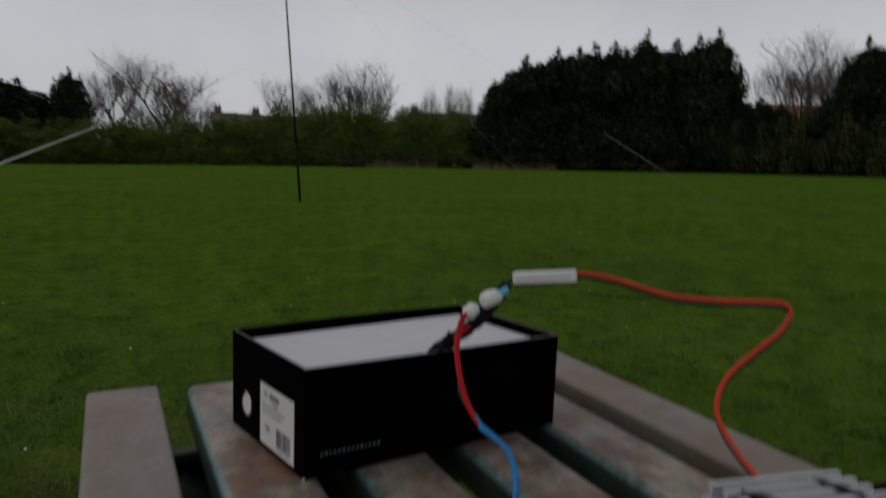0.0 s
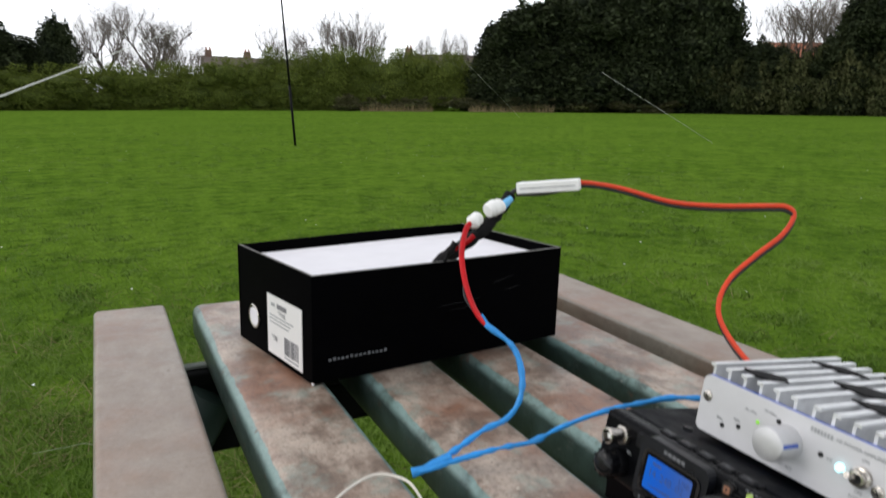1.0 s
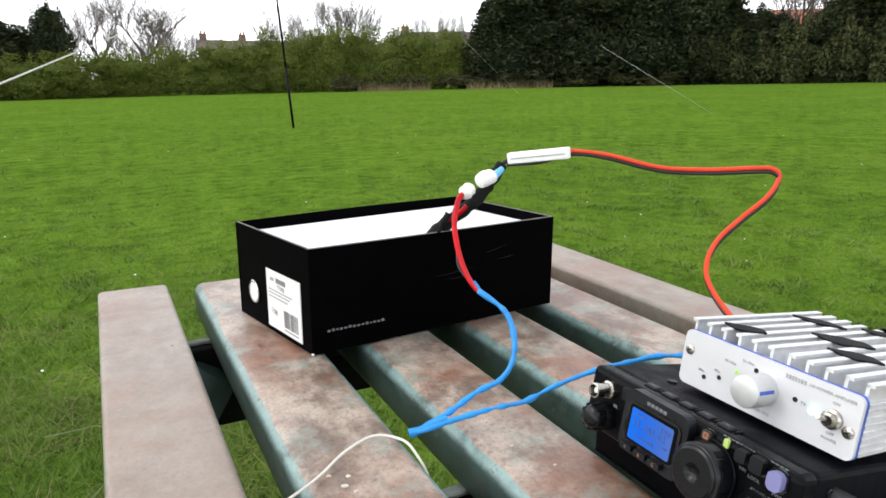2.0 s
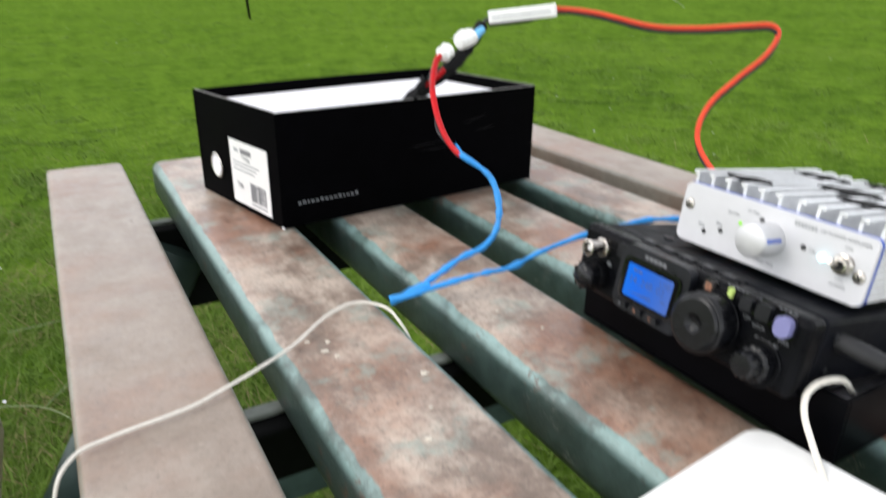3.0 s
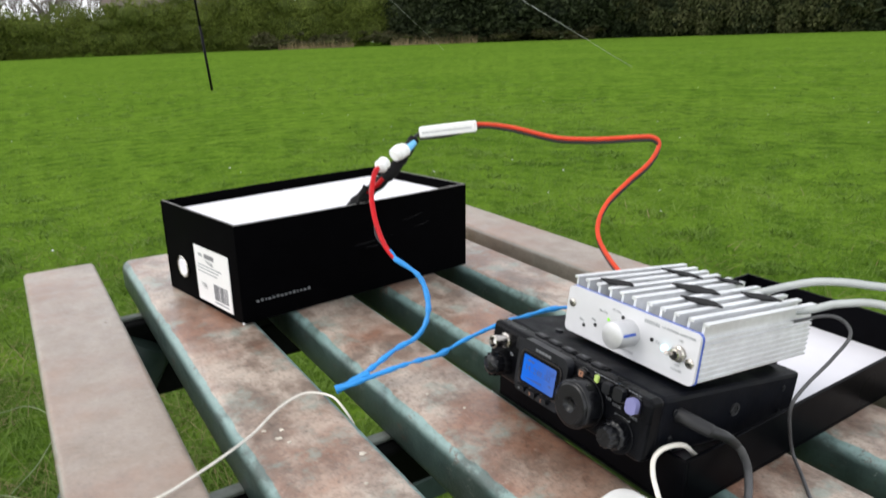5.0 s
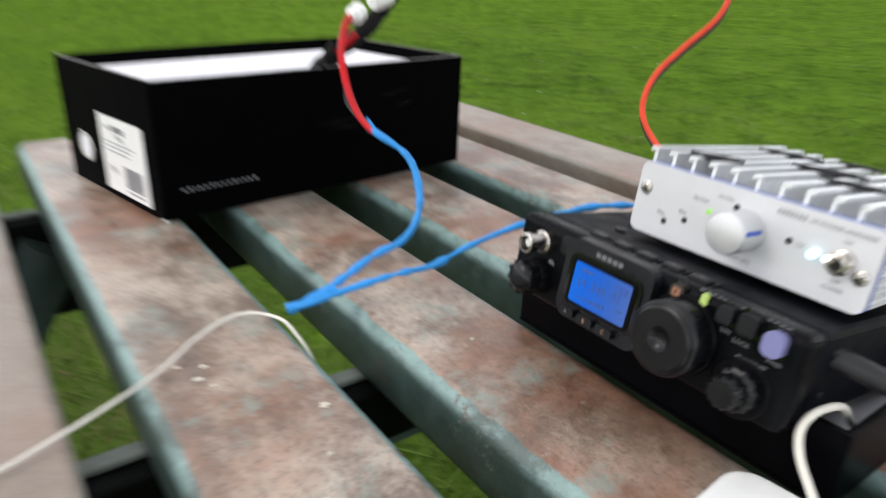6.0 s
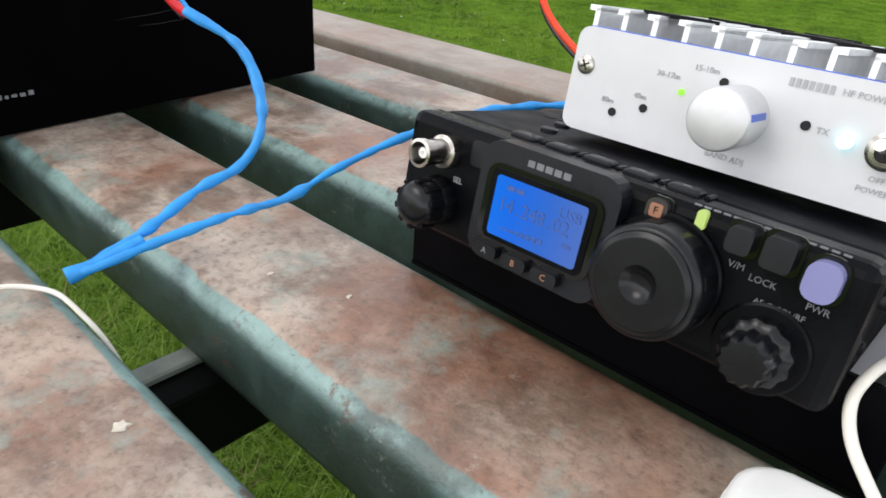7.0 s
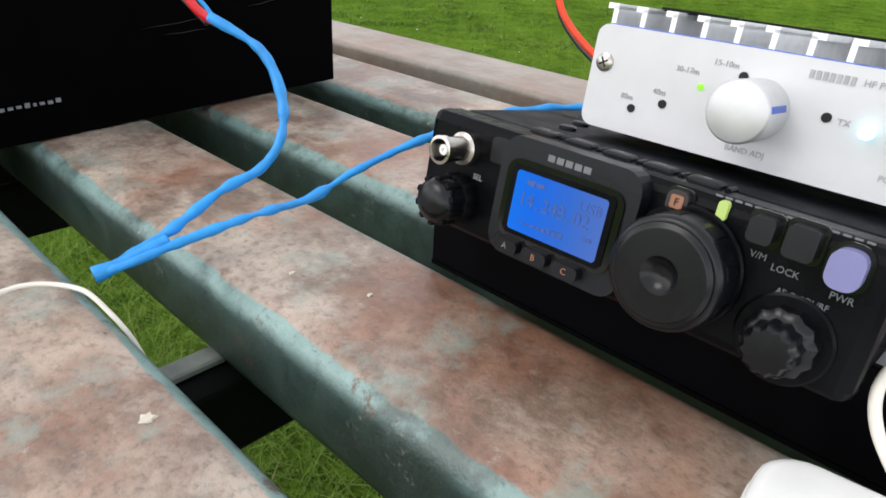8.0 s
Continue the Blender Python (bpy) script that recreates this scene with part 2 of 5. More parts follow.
M_LED_GREEN = glowing("green_lamp", (0.35, 1.0, 0.02), 0.9).m
M_LED_BLUE = glowing("blue_white_lamp", (0.45, 0.9, 1.0), 3.0).m
M_LED_DULL = glowing("yellow_green_lamp", (0.55, 0.75, 0.18), 0.35, (0.25, 0.32, 0.1)).m
lcd = glowing("blue_backlit_display", (0.03, 0.16, 0.9), 0.62, (0.008, 0.02, 0.07))
lx = lcd.n("ShaderNodeSeparateXYZ")
lcd.link(lcd.co, lx.inputs["Vector"])
# emission turns greyer to the right: a reflection on the glass put into colour
lcd.link(lcd.ramp(lcd.math("MULTIPLY", lcd.math("ADD", lx.outputs["X"], 0.0285), 30.0), [(0.0, (0.0, 0.20, 1.0)), (0.25, (0.005, 0.17, 0.95)), (0.6, (0.035, 0.17, 0.74)), (1.0, (0.10, 0.20, 0.62))]), lcd.b.inputs["Emission Color"])
lcd.b.inputs["Roughness"].default_value = 0.12
lcd.b.inputs["Specular IOR Level"].default_value = 0.08
M_LCD = lcd.m
M_LCD_INK = simple("display_digit", (0.030, 0.080, 0.29), 0.4, 0.0, 0.1, 90, 0.0)

g = Mat("mown_grass", 1.0, 0.0, 0.0)
gb, gm, gf = g.noise(0.30, 4, 0.6, geo=True), g.noise(2.6, 6, 0.7, geo=True), g.noise(45, 6, 0.75, geo=True)
gt = g.noise(9.0, 5, 0.7, geo=True)
gc = g.mix(g.ramp(gm, [(0.28, 0.0), (0.66, 1.0)]), (0.052, 0.110, 0.011), (0.146, 0.252, 0.026))
gc = g.mix(g.ramp(gb, [(0.35, 0.0), (0.7, 0.55)]), gc, (0.162, 0.262, 0.030))
gc = g.mix(g.ramp(gt, [(0.34, 0.4), (0.48, 0.0)]), gc, (0.034, 0.078, 0.008))
gc = g.mix(g.ramp(gt, [(0.58, 0.0), (0.74, 0.5)]), gc, (0.18, 0.265, 0.065))
gc = g.mix(g.ramp(gf, [(0.34, 0.7), (0.58, 0.0)]), gc, (0.030, 0.072, 0.006))
gd = g.noise(5.0, 5, 0.65, geo=True)
gc = g.mix(g.ramp(gd, [(0.36, 0.5), (0.49, 0.0)]), gc, (0.020, 0.048, 0.007))
gs = g.noise(17.0, 6, 0.75, geo=True)
gc = g.mix(g.ramp(gs, [(0.36, 0.22), (0.48, 0.0)]), gc, (0.026, 0.056, 0.008))
gc = g.mix(g.ramp(gs, [(0.57, 0.0), (0.70, 0.45)]), gc, (0.21, 0.30, 0.07))
g.colour(gc)
g.bump(g.mix(0.5, gf, gt), 0.8, 0.035)
M_GRASS = g.m


def leafy(name, dark, light, rough=0.6):
    m = Mat(name, rough, 0.0, 0.06)
    r = m.n("ShaderNodeNewGeometry").outputs["Random Per Island"]
    big = m.noise(0.6, 3, 0.5, geo=True)
    m.colour(m.mix(m.mix(0.5, r, m.ramp(big, [(0.35, 0.0), (0.65, 1.0)])), dark, light))
    return m.m


M_BLADE = leafy("grass_blade", (0.060, 0.122, 0.015), (0.168, 0.252, 0.050))
M_DRY = leafy("dry_grass", (0.16, 0.12, 0.06), (0.33, 0.26, 0.15))
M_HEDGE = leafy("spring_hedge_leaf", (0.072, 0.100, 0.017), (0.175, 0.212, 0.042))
# opaque hedge filling: the shade between leaf clumps is put into this colour
M_HEDGE_CORE = leafy("hedge_inner_shade", (0.035, 0.048, 0.010), (0.075, 0.095, 0.020))
M_BRAMBLE = leafy("dull_bramble", (0.035, 0.040, 0.018), (0.10, 0.095, 0.045))
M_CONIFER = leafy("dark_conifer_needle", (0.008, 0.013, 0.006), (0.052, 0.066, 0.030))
# evergreen and ivy filling, darker still: the crown's inner shade as a colour
M_CONIFER_CORE = leafy("deep_inner_shade", (0.005, 0.008, 0.004), (0.012, 0.017, 0.008))
M_IVY = leafy("dark_ivy_leaf", (0.026, 0.036, 0.012), (0.085, 0.088, 0.038))
M_BARK = simple("grey_brown_bark", (0.095, 0.078, 0.064), 0.85, 0.0, 0.35, 6, 0.6, 0.02)
M_TWIG = simple("pale_twig", (0.175, 0.147, 0.125), 0.8, 0.0, 0.3, 4, 0.0)
M_BRICK = simple("brown_brick", (0.19, 0.12, 0.09), 0.85, 0.0, 0.3, 5, 0.3, 0.01)
M_ROOF = simple("dull_brown_roof_tile", (0.105, 0.080, 0.070), 0.8, 0.0, 0.3, 4, 0.4, 0.02)
M_ROOF_ORANGE = simple("orange_roof_tile", (0.34, 0.125, 0.07), 0.8, 0.0, 0.25, 4, 0.4, 0.02)
M_RENDER_WHITE = simple("white_render", (0.72, 0.71, 0.68), 0.8, 0.0, 0.08, 3, 0.1)
M_GLASS = simple("dark_window_glass", (0.03, 0.035, 0.04), 0.08, 0.0, 0.1, 3, 0.0)


# ---- mesh helpers ----


def link_mesh(name, me, parent=None, label="", m=None):
    ob = new(name, me)
    if parent:
        ob.parent = parent
    if m is not None:
        ob.matrix_basis = m
    return tagged(ob, label=label)


def part(name, bm, material, parent, label="", m=None, smooth=None):
    """Links a bmesh as one mesh object under a thing or a part."""
    me = bpy.data.meshes.new(name)
    if smooth is not None:
        for f in bm.faces:
            f.smooth = smooth
    bm.to_mesh(me)
    bm.free()
    me.materials.append(material)
    return link_mesh(name, me, parent, label, m)


def thing(name, m, label, category, group="", kind=""):
    ob = new(name)
    ob.empty_display_size = 0.02
    ob.matrix_basis = m
    return tagged(ob, label, category, group, kind)


def rbox(x0, x1, y0, y1, z0, z1, bevel=0.0, seg=2, axis=None):
    """A box with rounded edges; axis limits the rounding to the edges along it."""
    bm = bmesh.new()
    bmesh.ops.create_cube(bm, size=1.0)
    bmesh.ops.scale(bm, vec=(x1 - x0, y1 - y0, z1 - z0), verts=bm.verts)
    bmesh.ops.translate(bm, vec=((x0 + x1) / 2, (y0 + y1) / 2, (z0 + z1) / 2), verts=bm.verts)
    if bevel > 0:
        ed = bm.edges[:]
        if axis is not None:
            ed = [e for e in ed if abs((e.verts[0].co - e.verts[1].co)[axis]) > 1e-6]
        bmesh.ops.bevel(bm, geom=ed, offset=bevel, segments=seg, profile=0.5, affect="EDGES")
        for f in bm.faces:
            f.smooth = False
    return bm


def lathe(profile, seg=32, axis="y", flutes=0, depth=0.0):
    """A turned solid from (radius, height) steps along an axis; flutes cut grips into the rim."""
    bm = bmesh.new()
    rings = []
    for r, h in profile:
        ring = []
        for i in range(seg):
            a = 2 * math.pi * i / seg
            k = r
            if flutes and r > 0.6 * max(p[0] for p in profile):
                k = r - depth * (0.5 + 0.5 * math.copysign(abs(math.cos(a * flutes)) ** 0.4, math.cos(a * flutes)))
            u, v = k * math.cos(a), k * math.sin(a)
            ring.append(bm.verts.new({"y": (u, h, v), "z": (u, v, h), "x": (h, u, v)}[axis]))
        rings.append(ring)
    for a, b in zip(rings, rings[1:]):
        for i in range(seg):
            f = bm.faces.new((a[i], a[(i + 1) % seg], b[(i + 1) % seg], b[i]))
            f.smooth = True
    bm.faces.new(rings[0])
    bm.faces.new(rings[-1])
    bmesh.ops.recalc_face_normals(bm, faces=bm.faces)
    for f in bm.faces:
        if len(f.verts) > 4:
            f.smooth = False
    for e in bm.edges:
        if len(e.link_faces) == 2 and e.link_faces[0].normal.angle(e.link_faces[1].normal, 0) > 0.7:
            e.smooth = False
    return bm


def spline(points, steps=10):
    """A smooth line through the points (Catmull-Rom)."""
    p = [Vector(q) for q in points]
    p = [2 * p[0] - p[1]] + p + [2 * p[-1] - p[-2]]
    out = []
    for i in range(1, len(p) - 2):
        for k in range(steps):
            t = k / steps
            a, b, c, d = p[i - 1], p[i], p[i + 1], p[i + 2]
            out.append(0.5 * (2 * b + (c - a) * t + (2 * a - 5 * b + 4 * c - d) * t * t + (3 * b - a - 3 * c + d) * t ** 3))
    out.append(p[-2])
    return out


def tube(line, radius, seg=10, bm=None, wobble=0.0, cap=True):
    """A round cable along a line; radius is a number or a function of 0..1."""
    bm = bm or bmesh.new()
    rings = []
    normal = None
    for i, c in enumerate(line):
        d = (line[min(i + 1, len(line) - 1)] - line[max(i - 1, 0)]).normalized()
        if normal is None:
            normal = d.orthogonal().normalized()
        normal = (normal - normal.dot(d) * d).normalized()
        side = d.cross(normal)
        r = radius(i / max(1, len(line) - 1)) if callable(radius) else radius
        if wobble:
            r *= 1 + wobble * noise.noise(c * 140)
        rings.append([bm.verts.new(c + r * (math.cos(2 * math.pi * k / seg) * normal + math.sin(2 * math.pi * k / seg) * side)) for k in range(seg)])
    for a, b in zip(rings, rings[1:]):
        for k in range(seg):
            f = bm.faces.new((a[k], a[(k + 1) % seg], b[(k + 1) % seg], b[k]))
            f.smooth = True
    if cap:
        bm.faces.new(rings[0][::-1])
        bm.faces.new(rings[-1])
    return bm


def lettering(text, size, material, parent, m, name="lettering", label="", depth=0.0001):
    """Raised letters in the built-in font, as a mesh; the text reads along x with z up, its face towards -y."""
    cu = bpy.data.curves.new(name, "FONT")
    cu.body, cu.size, cu.align_x, cu.align_y, cu.extrude, cu.resolution_u = text, size, "CENTER", "CENTER", depth, 2
    tmp = new(name, cu)
    me = bpy.data.meshes.new_from_object(tmp.evaluated_get(bpy.context.evaluated_depsgraph_get()))
    bpy.data.objects.remove(tmp)
    me.materials.clear()
    me.materials.append(material)
    return link_mesh(name, me, parent, label, m @ pose(0, 0, 0, 90, 0, 0))


def bars(spec, y, depth):
    """Plain bars for writing that cannot be read: (x0, x1, z0, z1) each, on a face towards -y."""
    bm = bmesh.new()
    for x0, x1, z0, z1 in spec:
        tmp = rbox(x0, x1, y - depth, y, z0, z1)
        me = bpy.data.meshes.new("tmp")
        tmp.to_mesh(me)
        tmp.free()
        bm.from_mesh(me)
        bpy.data.meshes.remove(me)
    return bm


# ---- ground ----
def ground_z(x, y):
    return 0.0241 * x - 0.0034 * y


bm = bmesh.new()
radii = [0, 0.6, 1.2, 2, 3, 4.5, 6.5, 9, 13, 18, 25, 34, 45, 58, 72, 90, 130, 220, 500, 1500]
rings = []
for r in radii:
    ring = []
    for k in range(72 if r else 1):
        a = 2 * math.pi * k / 72
        x, y = r * math.cos(a), r * math.sin(a)
        bump = 0.05 * noise.noise(Vector((x * 0.3, y * 0.3, 3))) * min(1, r / 6)
        far_flat = min(1.0, 80.0 / max(r, 1e-6))
        ring.append(bm.verts.new((x, y, ground_z(x, y) * far_flat + bump)))
    rings.append(ring)
for k in range(72):
    bm.faces.new((rings[0][0], rings[1][k], rings[1][(k + 1) % 72]))
for a, b in zip(rings[1:], rings[2:]):
    for k in range(72):
        bm.faces.new((a[k], b[k], b[(k + 1) % 72], a[(k + 1) % 72]))
ground = part("ground", bm, M_GRASS, None, "wide field of short mown green grass", smooth=True)
tagged(ground, category="ground", kind="structure")


def blades(name, count, area, low, high, width, material, label, seed, keep=None, lean=0.9):
    """Many single grass blades as one object."""
    rng = random.Random(seed)
    co, fa = [], []
    while len(co) < 3 * count:
        x, y = area(rng)
        if keep and not keep(x, y):
            continue
        a, h, w = rng.uniform(0, 6.283), rng.uniform(low, high), width * rng.uniform(0.6, 1.4)
        z = ground_z(x, y) - 0.004
        dx, dy = math.cos(a) * w, math.sin(a) * w
        lx_, ly_ = rng.gauss(0, lean) * h, rng.gauss(0, lean) * h
        n = len(co)
        co += [(x - dx, y - dy, z), (x + dx, y + dy, z), (x + lx_, y + ly_, z + h)]
        fa.append((n, n + 1, n + 2))
    me = bpy.data.meshes.new(name)
    me.from_pydata(co, [], fa)
    me.materials.append(material)
    return tagged(new(name, me), label, "grass", kind="stuff")


def near_area(rng):
    r = 0.3 + 9.5 * rng.random() ** 1.25
    a = radians(rng.uniform(-48, 112))
    return r * math.cos(radians(90) - a + radians(8)) , r * math.sin(radians(90) - a + radians(8)) - 0.2


def tuft_noise(x, y):
    return noise.noise(Vector((x * 2.2, y * 2.2, 7))) > -0.6


blades("grass_blades", 170000, near_area, 0.015, 0.042, 0.0018, M_BLADE, "short green grass blades round the picnic table", 3, tuft_noise)
blades("grass_tufts", 52000, lambda r: (lambda d, a: (d * math.sin(a), d * math.cos(a)))(3.0 + 26 * r.random() ** 1.2, radians(r.uniform(-18, 75))), 0.015, 0.042, 0.004, M_BLADE,
       "tufts of grass across the field", 4, lambda x, y: noise.noise(Vector((x * 4.2, y * 4.2, 2))) > 0.26)

blades("long_grass", 110000, lambda r: (r.gauss(0.1, 1.0), r.gauss(1.1, 1.1)), 0.020, 0.062, 0.0019, M_BLADE, "longer green grass under and beside the picnic table", 5,
       lambda x, y: noise.noise(Vector((x * 3.1, y * 3.1, 11))) > -0.35)
blades("dead_grass", 20000, lambda r: (r.gauss(0.1, 1.1), r.gauss(1.1, 1.2)), 0.02, 0.06, 0.0014, M_DRY, "dead straw-coloured blades in the grass by the table", 6,
       lambda x, y: noise.noise(Vector((x * 2.3, y * 2.3, 5))) > -0.1, 1.6)

# ---- picnic table ----
TOP, PITCH, WIDTH, THICK = 0.74, 0.12, 0.083, 0.047
Y0, Y1 = -0.62, 1.0
table = thing("picnic_table", pose(0, 0, 0), "weathered brown and green slatted picnic table on grass", "picnic table")


def plank_mesh(name, length, width, thick, r=0.012):
    bm = rbox(-width / 2, width / 2, -length / 2, length / 2, -thick, 0, r, 4)
    for f in bm.faces:
        f.smooth = True
    me = bpy.data.meshes.new(name)
    bm.to_mesh(me)
    bm.free()
    return me


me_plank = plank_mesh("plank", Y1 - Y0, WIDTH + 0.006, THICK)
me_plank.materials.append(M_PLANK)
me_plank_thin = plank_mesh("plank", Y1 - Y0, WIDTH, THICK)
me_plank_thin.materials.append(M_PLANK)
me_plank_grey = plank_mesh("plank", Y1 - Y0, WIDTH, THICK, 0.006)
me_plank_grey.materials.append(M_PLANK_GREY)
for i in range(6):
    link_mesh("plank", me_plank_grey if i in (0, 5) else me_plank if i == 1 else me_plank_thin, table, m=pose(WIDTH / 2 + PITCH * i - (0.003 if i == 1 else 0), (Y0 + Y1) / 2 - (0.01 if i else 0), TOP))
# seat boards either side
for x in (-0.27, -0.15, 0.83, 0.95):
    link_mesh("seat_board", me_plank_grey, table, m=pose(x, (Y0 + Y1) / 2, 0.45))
# cross bars: pale plate on top, channel coloured near-black as the shade beneath
for y in (0.885, 0.47, -0.05, -0.5):
    bar = part("cross_bar", rbox(0.004, 0.676, y - 0.012, y + 0.012, TOP - THICK - 0.046, TOP - THICK - 0.005, 0.003, 2), M_STEEL_DARK, table, "steel cross channel, near-black for the shade below the plate")
    part("top_plate", rbox(0.0, 0.68, y + 0.003, y + 0.015, TOP - THICK - 0.0048, TOP - THICK - 0.0005, 0.001, 1), M_PLATE, bar, "worn grey-green plate")
for y in (0.86, -0.46):
    for sx in (-1, 1):
        top_x, low_x = 0.34 + sx * 0.22, 0.34 + sx * 0.62
        bm = bmesh.new()
        tube([Vector((top_x, y, TOP - THICK - 0.03)), Vector((low_x, y, ground_z(low_x, y) - 0.02))], 0.028, 8, bm)
        part("leg", bm, M_STEEL_GREEN, table)
    part("seat_bar", rbox(-0.33, 1.01, y - 0.12, y - 0.08, 0.365, 0.405, 0.003, 2), M_STEEL_GREEN, table)
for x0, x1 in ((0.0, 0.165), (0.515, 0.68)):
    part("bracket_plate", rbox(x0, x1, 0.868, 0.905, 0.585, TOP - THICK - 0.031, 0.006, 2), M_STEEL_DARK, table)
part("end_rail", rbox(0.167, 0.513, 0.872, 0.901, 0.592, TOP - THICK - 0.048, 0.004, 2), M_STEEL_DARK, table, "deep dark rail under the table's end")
for y in (0.47,):
    bm = bmesh.new()
    tube([Vector((0.05, y, TOP - THICK - 0.02)), Vector((-0.20, y, 0.405))], 0.024, 8, bm)
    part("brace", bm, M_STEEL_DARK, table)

# ---- shoe box ----
A, B, C = Vector((0.149, 0.837)), Vector((0.185, 0.672)), Vector((0.487, 0.701))
D = Vector((0.453, 0.880))
BOX_H = 0.106
box_base = TOP + 0.001
ux, uy = (C - B), (A - B)
LX, LY = ux.length, uy.length


def box_point(u, v, z):
    """Metres along the long side, along the short side and up, into the world."""
    a, b = u / LX, v / LY
    p = (1 - a) * (1 - b) * B + a * (1 - b) * C + a * b * D + (1 - a) * b * A
    return Vector((p.x, p.y, box_base + z))


shoe_box = thing("shoe_box", pose(0, 0, 0), "open black cardboard shoe box with a white end label", "box")


def skew_box(u0, u1, v0, v1, z0, z1, bevel=0.0, warp=None):
    bm = rbox(u0, u1, v0, v1, z0, z1, bevel, 2)
    if warp:
        bmesh.ops.subdivide_edges(bm, edges=[e for e in bm.edges if abs((e.verts[0].co - e.verts[1].co).x) > 0.05 or abs((e.verts[0].co - e.verts[1].co).y) > 0.05], cuts=10)
    for v in bm.verts:
        if warp:
            warp(v.co)
        v.co = box_point(*v.co)
    return bm


T = 0.0028


def sag_back(c):
    if c.z > 0.05:
        c.y += 0.006 * math.sin(math.pi * min(1, max(0, c.x / LX)))


def sag_front(c):
    if c.z > 0.05:
        c.y -= 0.002 * math.sin(math.pi * min(1, max(0, c.x / LX)))


front = part("front_panel", skew_box(0, LX, 0, T, 0, BOX_H, 0.0006, sag_front), M_CARD_BLACK, shoe_box)
part("back_panel", skew_box(0, LX, LY - T, LY, 0, BOX_H, 0.0006, sag_back), M_CARD_BLACK, shoe_box)
end_panel = part("end_panel", skew_box(0.0004, T, T, LY - T, 0, BOX_H, 0.0006), M_CARD_BLACK, shoe_box)
part("end_panel", skew_box(LX - T, LX - 0.0004, T, LY - T, 0, BOX_H, 0.0006), M_CARD_BLACK, shoe_box)
part("base_panel", skew_box(T, LX - T, T, LY - T, 0.0, T), M_CARD_BLACK, shoe_box)
# worn pale rim of the card
for u0, u1, v0, v1 in ((0, LX, 0.0004, T - 0.0004), (0.0008, T - 0.0004, T, LY - T), (LX - T + 0.0004, LX - 0.0008, T, LY - T)):
    part("worn_rim", skew_box(u0, u1, v0, v1, BOX_H + 0.0001, BOX_H + 0.0007, 0, sag_front if v1 < 0.01 else None), M_CARD_EDGE, shoe_box, "grey worn card edge")
# label on the end: v runs to the back, drawn on the outer face
label = part("label", skew_box(-0.0008, 0.0002, 0.019, 0.094, 0.006, 0.069, 0.0002), M_LABEL, end_panel, "white printed shoe label")


def on_end(v0, v1, z0, z1, material, name="print_bar", lift=0.0011):
    part(name, skew_box(-lift, -0.0007, v0, v1, z0, z1), material, label)


rng = random.Random(5)
on_end(0.050, 0.071, 0.0575, 0.0625, M_INK)
on_end(0.076, 0.084, 0.0580, 0.0615, M_INK_PALE)
for z, a in ((0.0475, 0.036), (0.0440, 0.042), (0.0400, 0.046)):
    on_end(a, 0.088, z, z + 0.0013, M_INK_PALE)
vdir, udir = Vector((*uy, 0)).normalized(), Vector((*ux, 0)).normalized()
facing = Matrix.Identity(4)
for row in range(3):
    facing[row][0], facing[row][1] = -vdir[row], udir[row]
lettering("6/39", 0.0088, M_INK, label, Matrix.Translation(box_point(-0.0010, 0.078, 0.0245)) @ facing, "label_word", "printed shoe size")
lettering("LEATHER", 0.0062, M_INK_PALE, label, Matrix.Translation(box_point(-0.0010, 0.064, 0.0535)) @ facing, "label_word", "printed word")
v = 0.026
while v < 0.056:
    w = rng.choice((0.0006, 0.0006, 0.0011, 0.0016))
    on_end(v, v + w, 0.0135, 0.0315, M_INK)
    v += w + rng.choice((0.0007, 0.0009, 0.0014))
on_end(0.026, 0.056, 0.0095, 0.0115, M_INK_PALE)
# finger hole with its metal ring
eyelet = lathe([(0.0105, -0.0002), (0.0105, 0.0010), (0.0118, 0.0014), (0.0128, 0.0008), (0.0128, -0.0002)], 32, "y")
ring_m = Matrix.Translation(box_point(-0.0004, 0.127, 0.035)) @ Matrix.Rotation(math.atan2(uy.y, uy.x) + math.pi, 4, "Z") @ pose(0, 0, 0, 0, 0, 180)
part("eyelet", eyelet, M_CHROME, end_panel, "pale metal ring round the finger hole", ring_m)
part("hole_backing", lathe([(0.0106, 0.0001), (0.0106, 0.0006)], 32, "y"), M_PAPER, end_panel, "white paper behind the finger hole", ring_m)
# printed web address, as bars
u = 0.016
for k in range(14):
    w = 0.0028 if k not in (2, 10) else 0.0018
    part("print_bar", skew_box(u, u + w, -0.0011, -0.0004, 0.0212 + (0.0002 * (k % 3)), 0.0232 + (0.0008 if k % 4 == 1 else 0)), M_PRINT, front, "pale grey printed letter bar")
    u += w + 0.0019
# scuffs in the card
for (u0, z0, u1, z1) in ((0.135, 0.058, 0.19, 0.062), (0.15, 0.053, 0.185, 0.054), (0.20, 0.075, 0.235, 0.082), (0.22, 0.066, 0.245, 0.069)):
    line = [box_point(u0 + (u1 - u0) * k / 6, -0.0012, z0 + (z1 - z0) * k / 6 + 0.0003 * math.sin(k * 1.7)) for k in range(7)]
    part("scuff", tube(line, lambda s: 0.0002 * math.sin(math.pi * (0.05 + 0.9 * s)), 5), M_SCUFF, front, "faint grey scuff in the card")
filling = part("white_sheet", skew_box(T + 0.001, LX - T - 0.001, T + 0.001, LY - T - 0.001, 0.002, BOX_H - 0.011, 0.002), M_PAPER, None)
tagged(filling, "white paper packing filling the black shoe box", "paper")

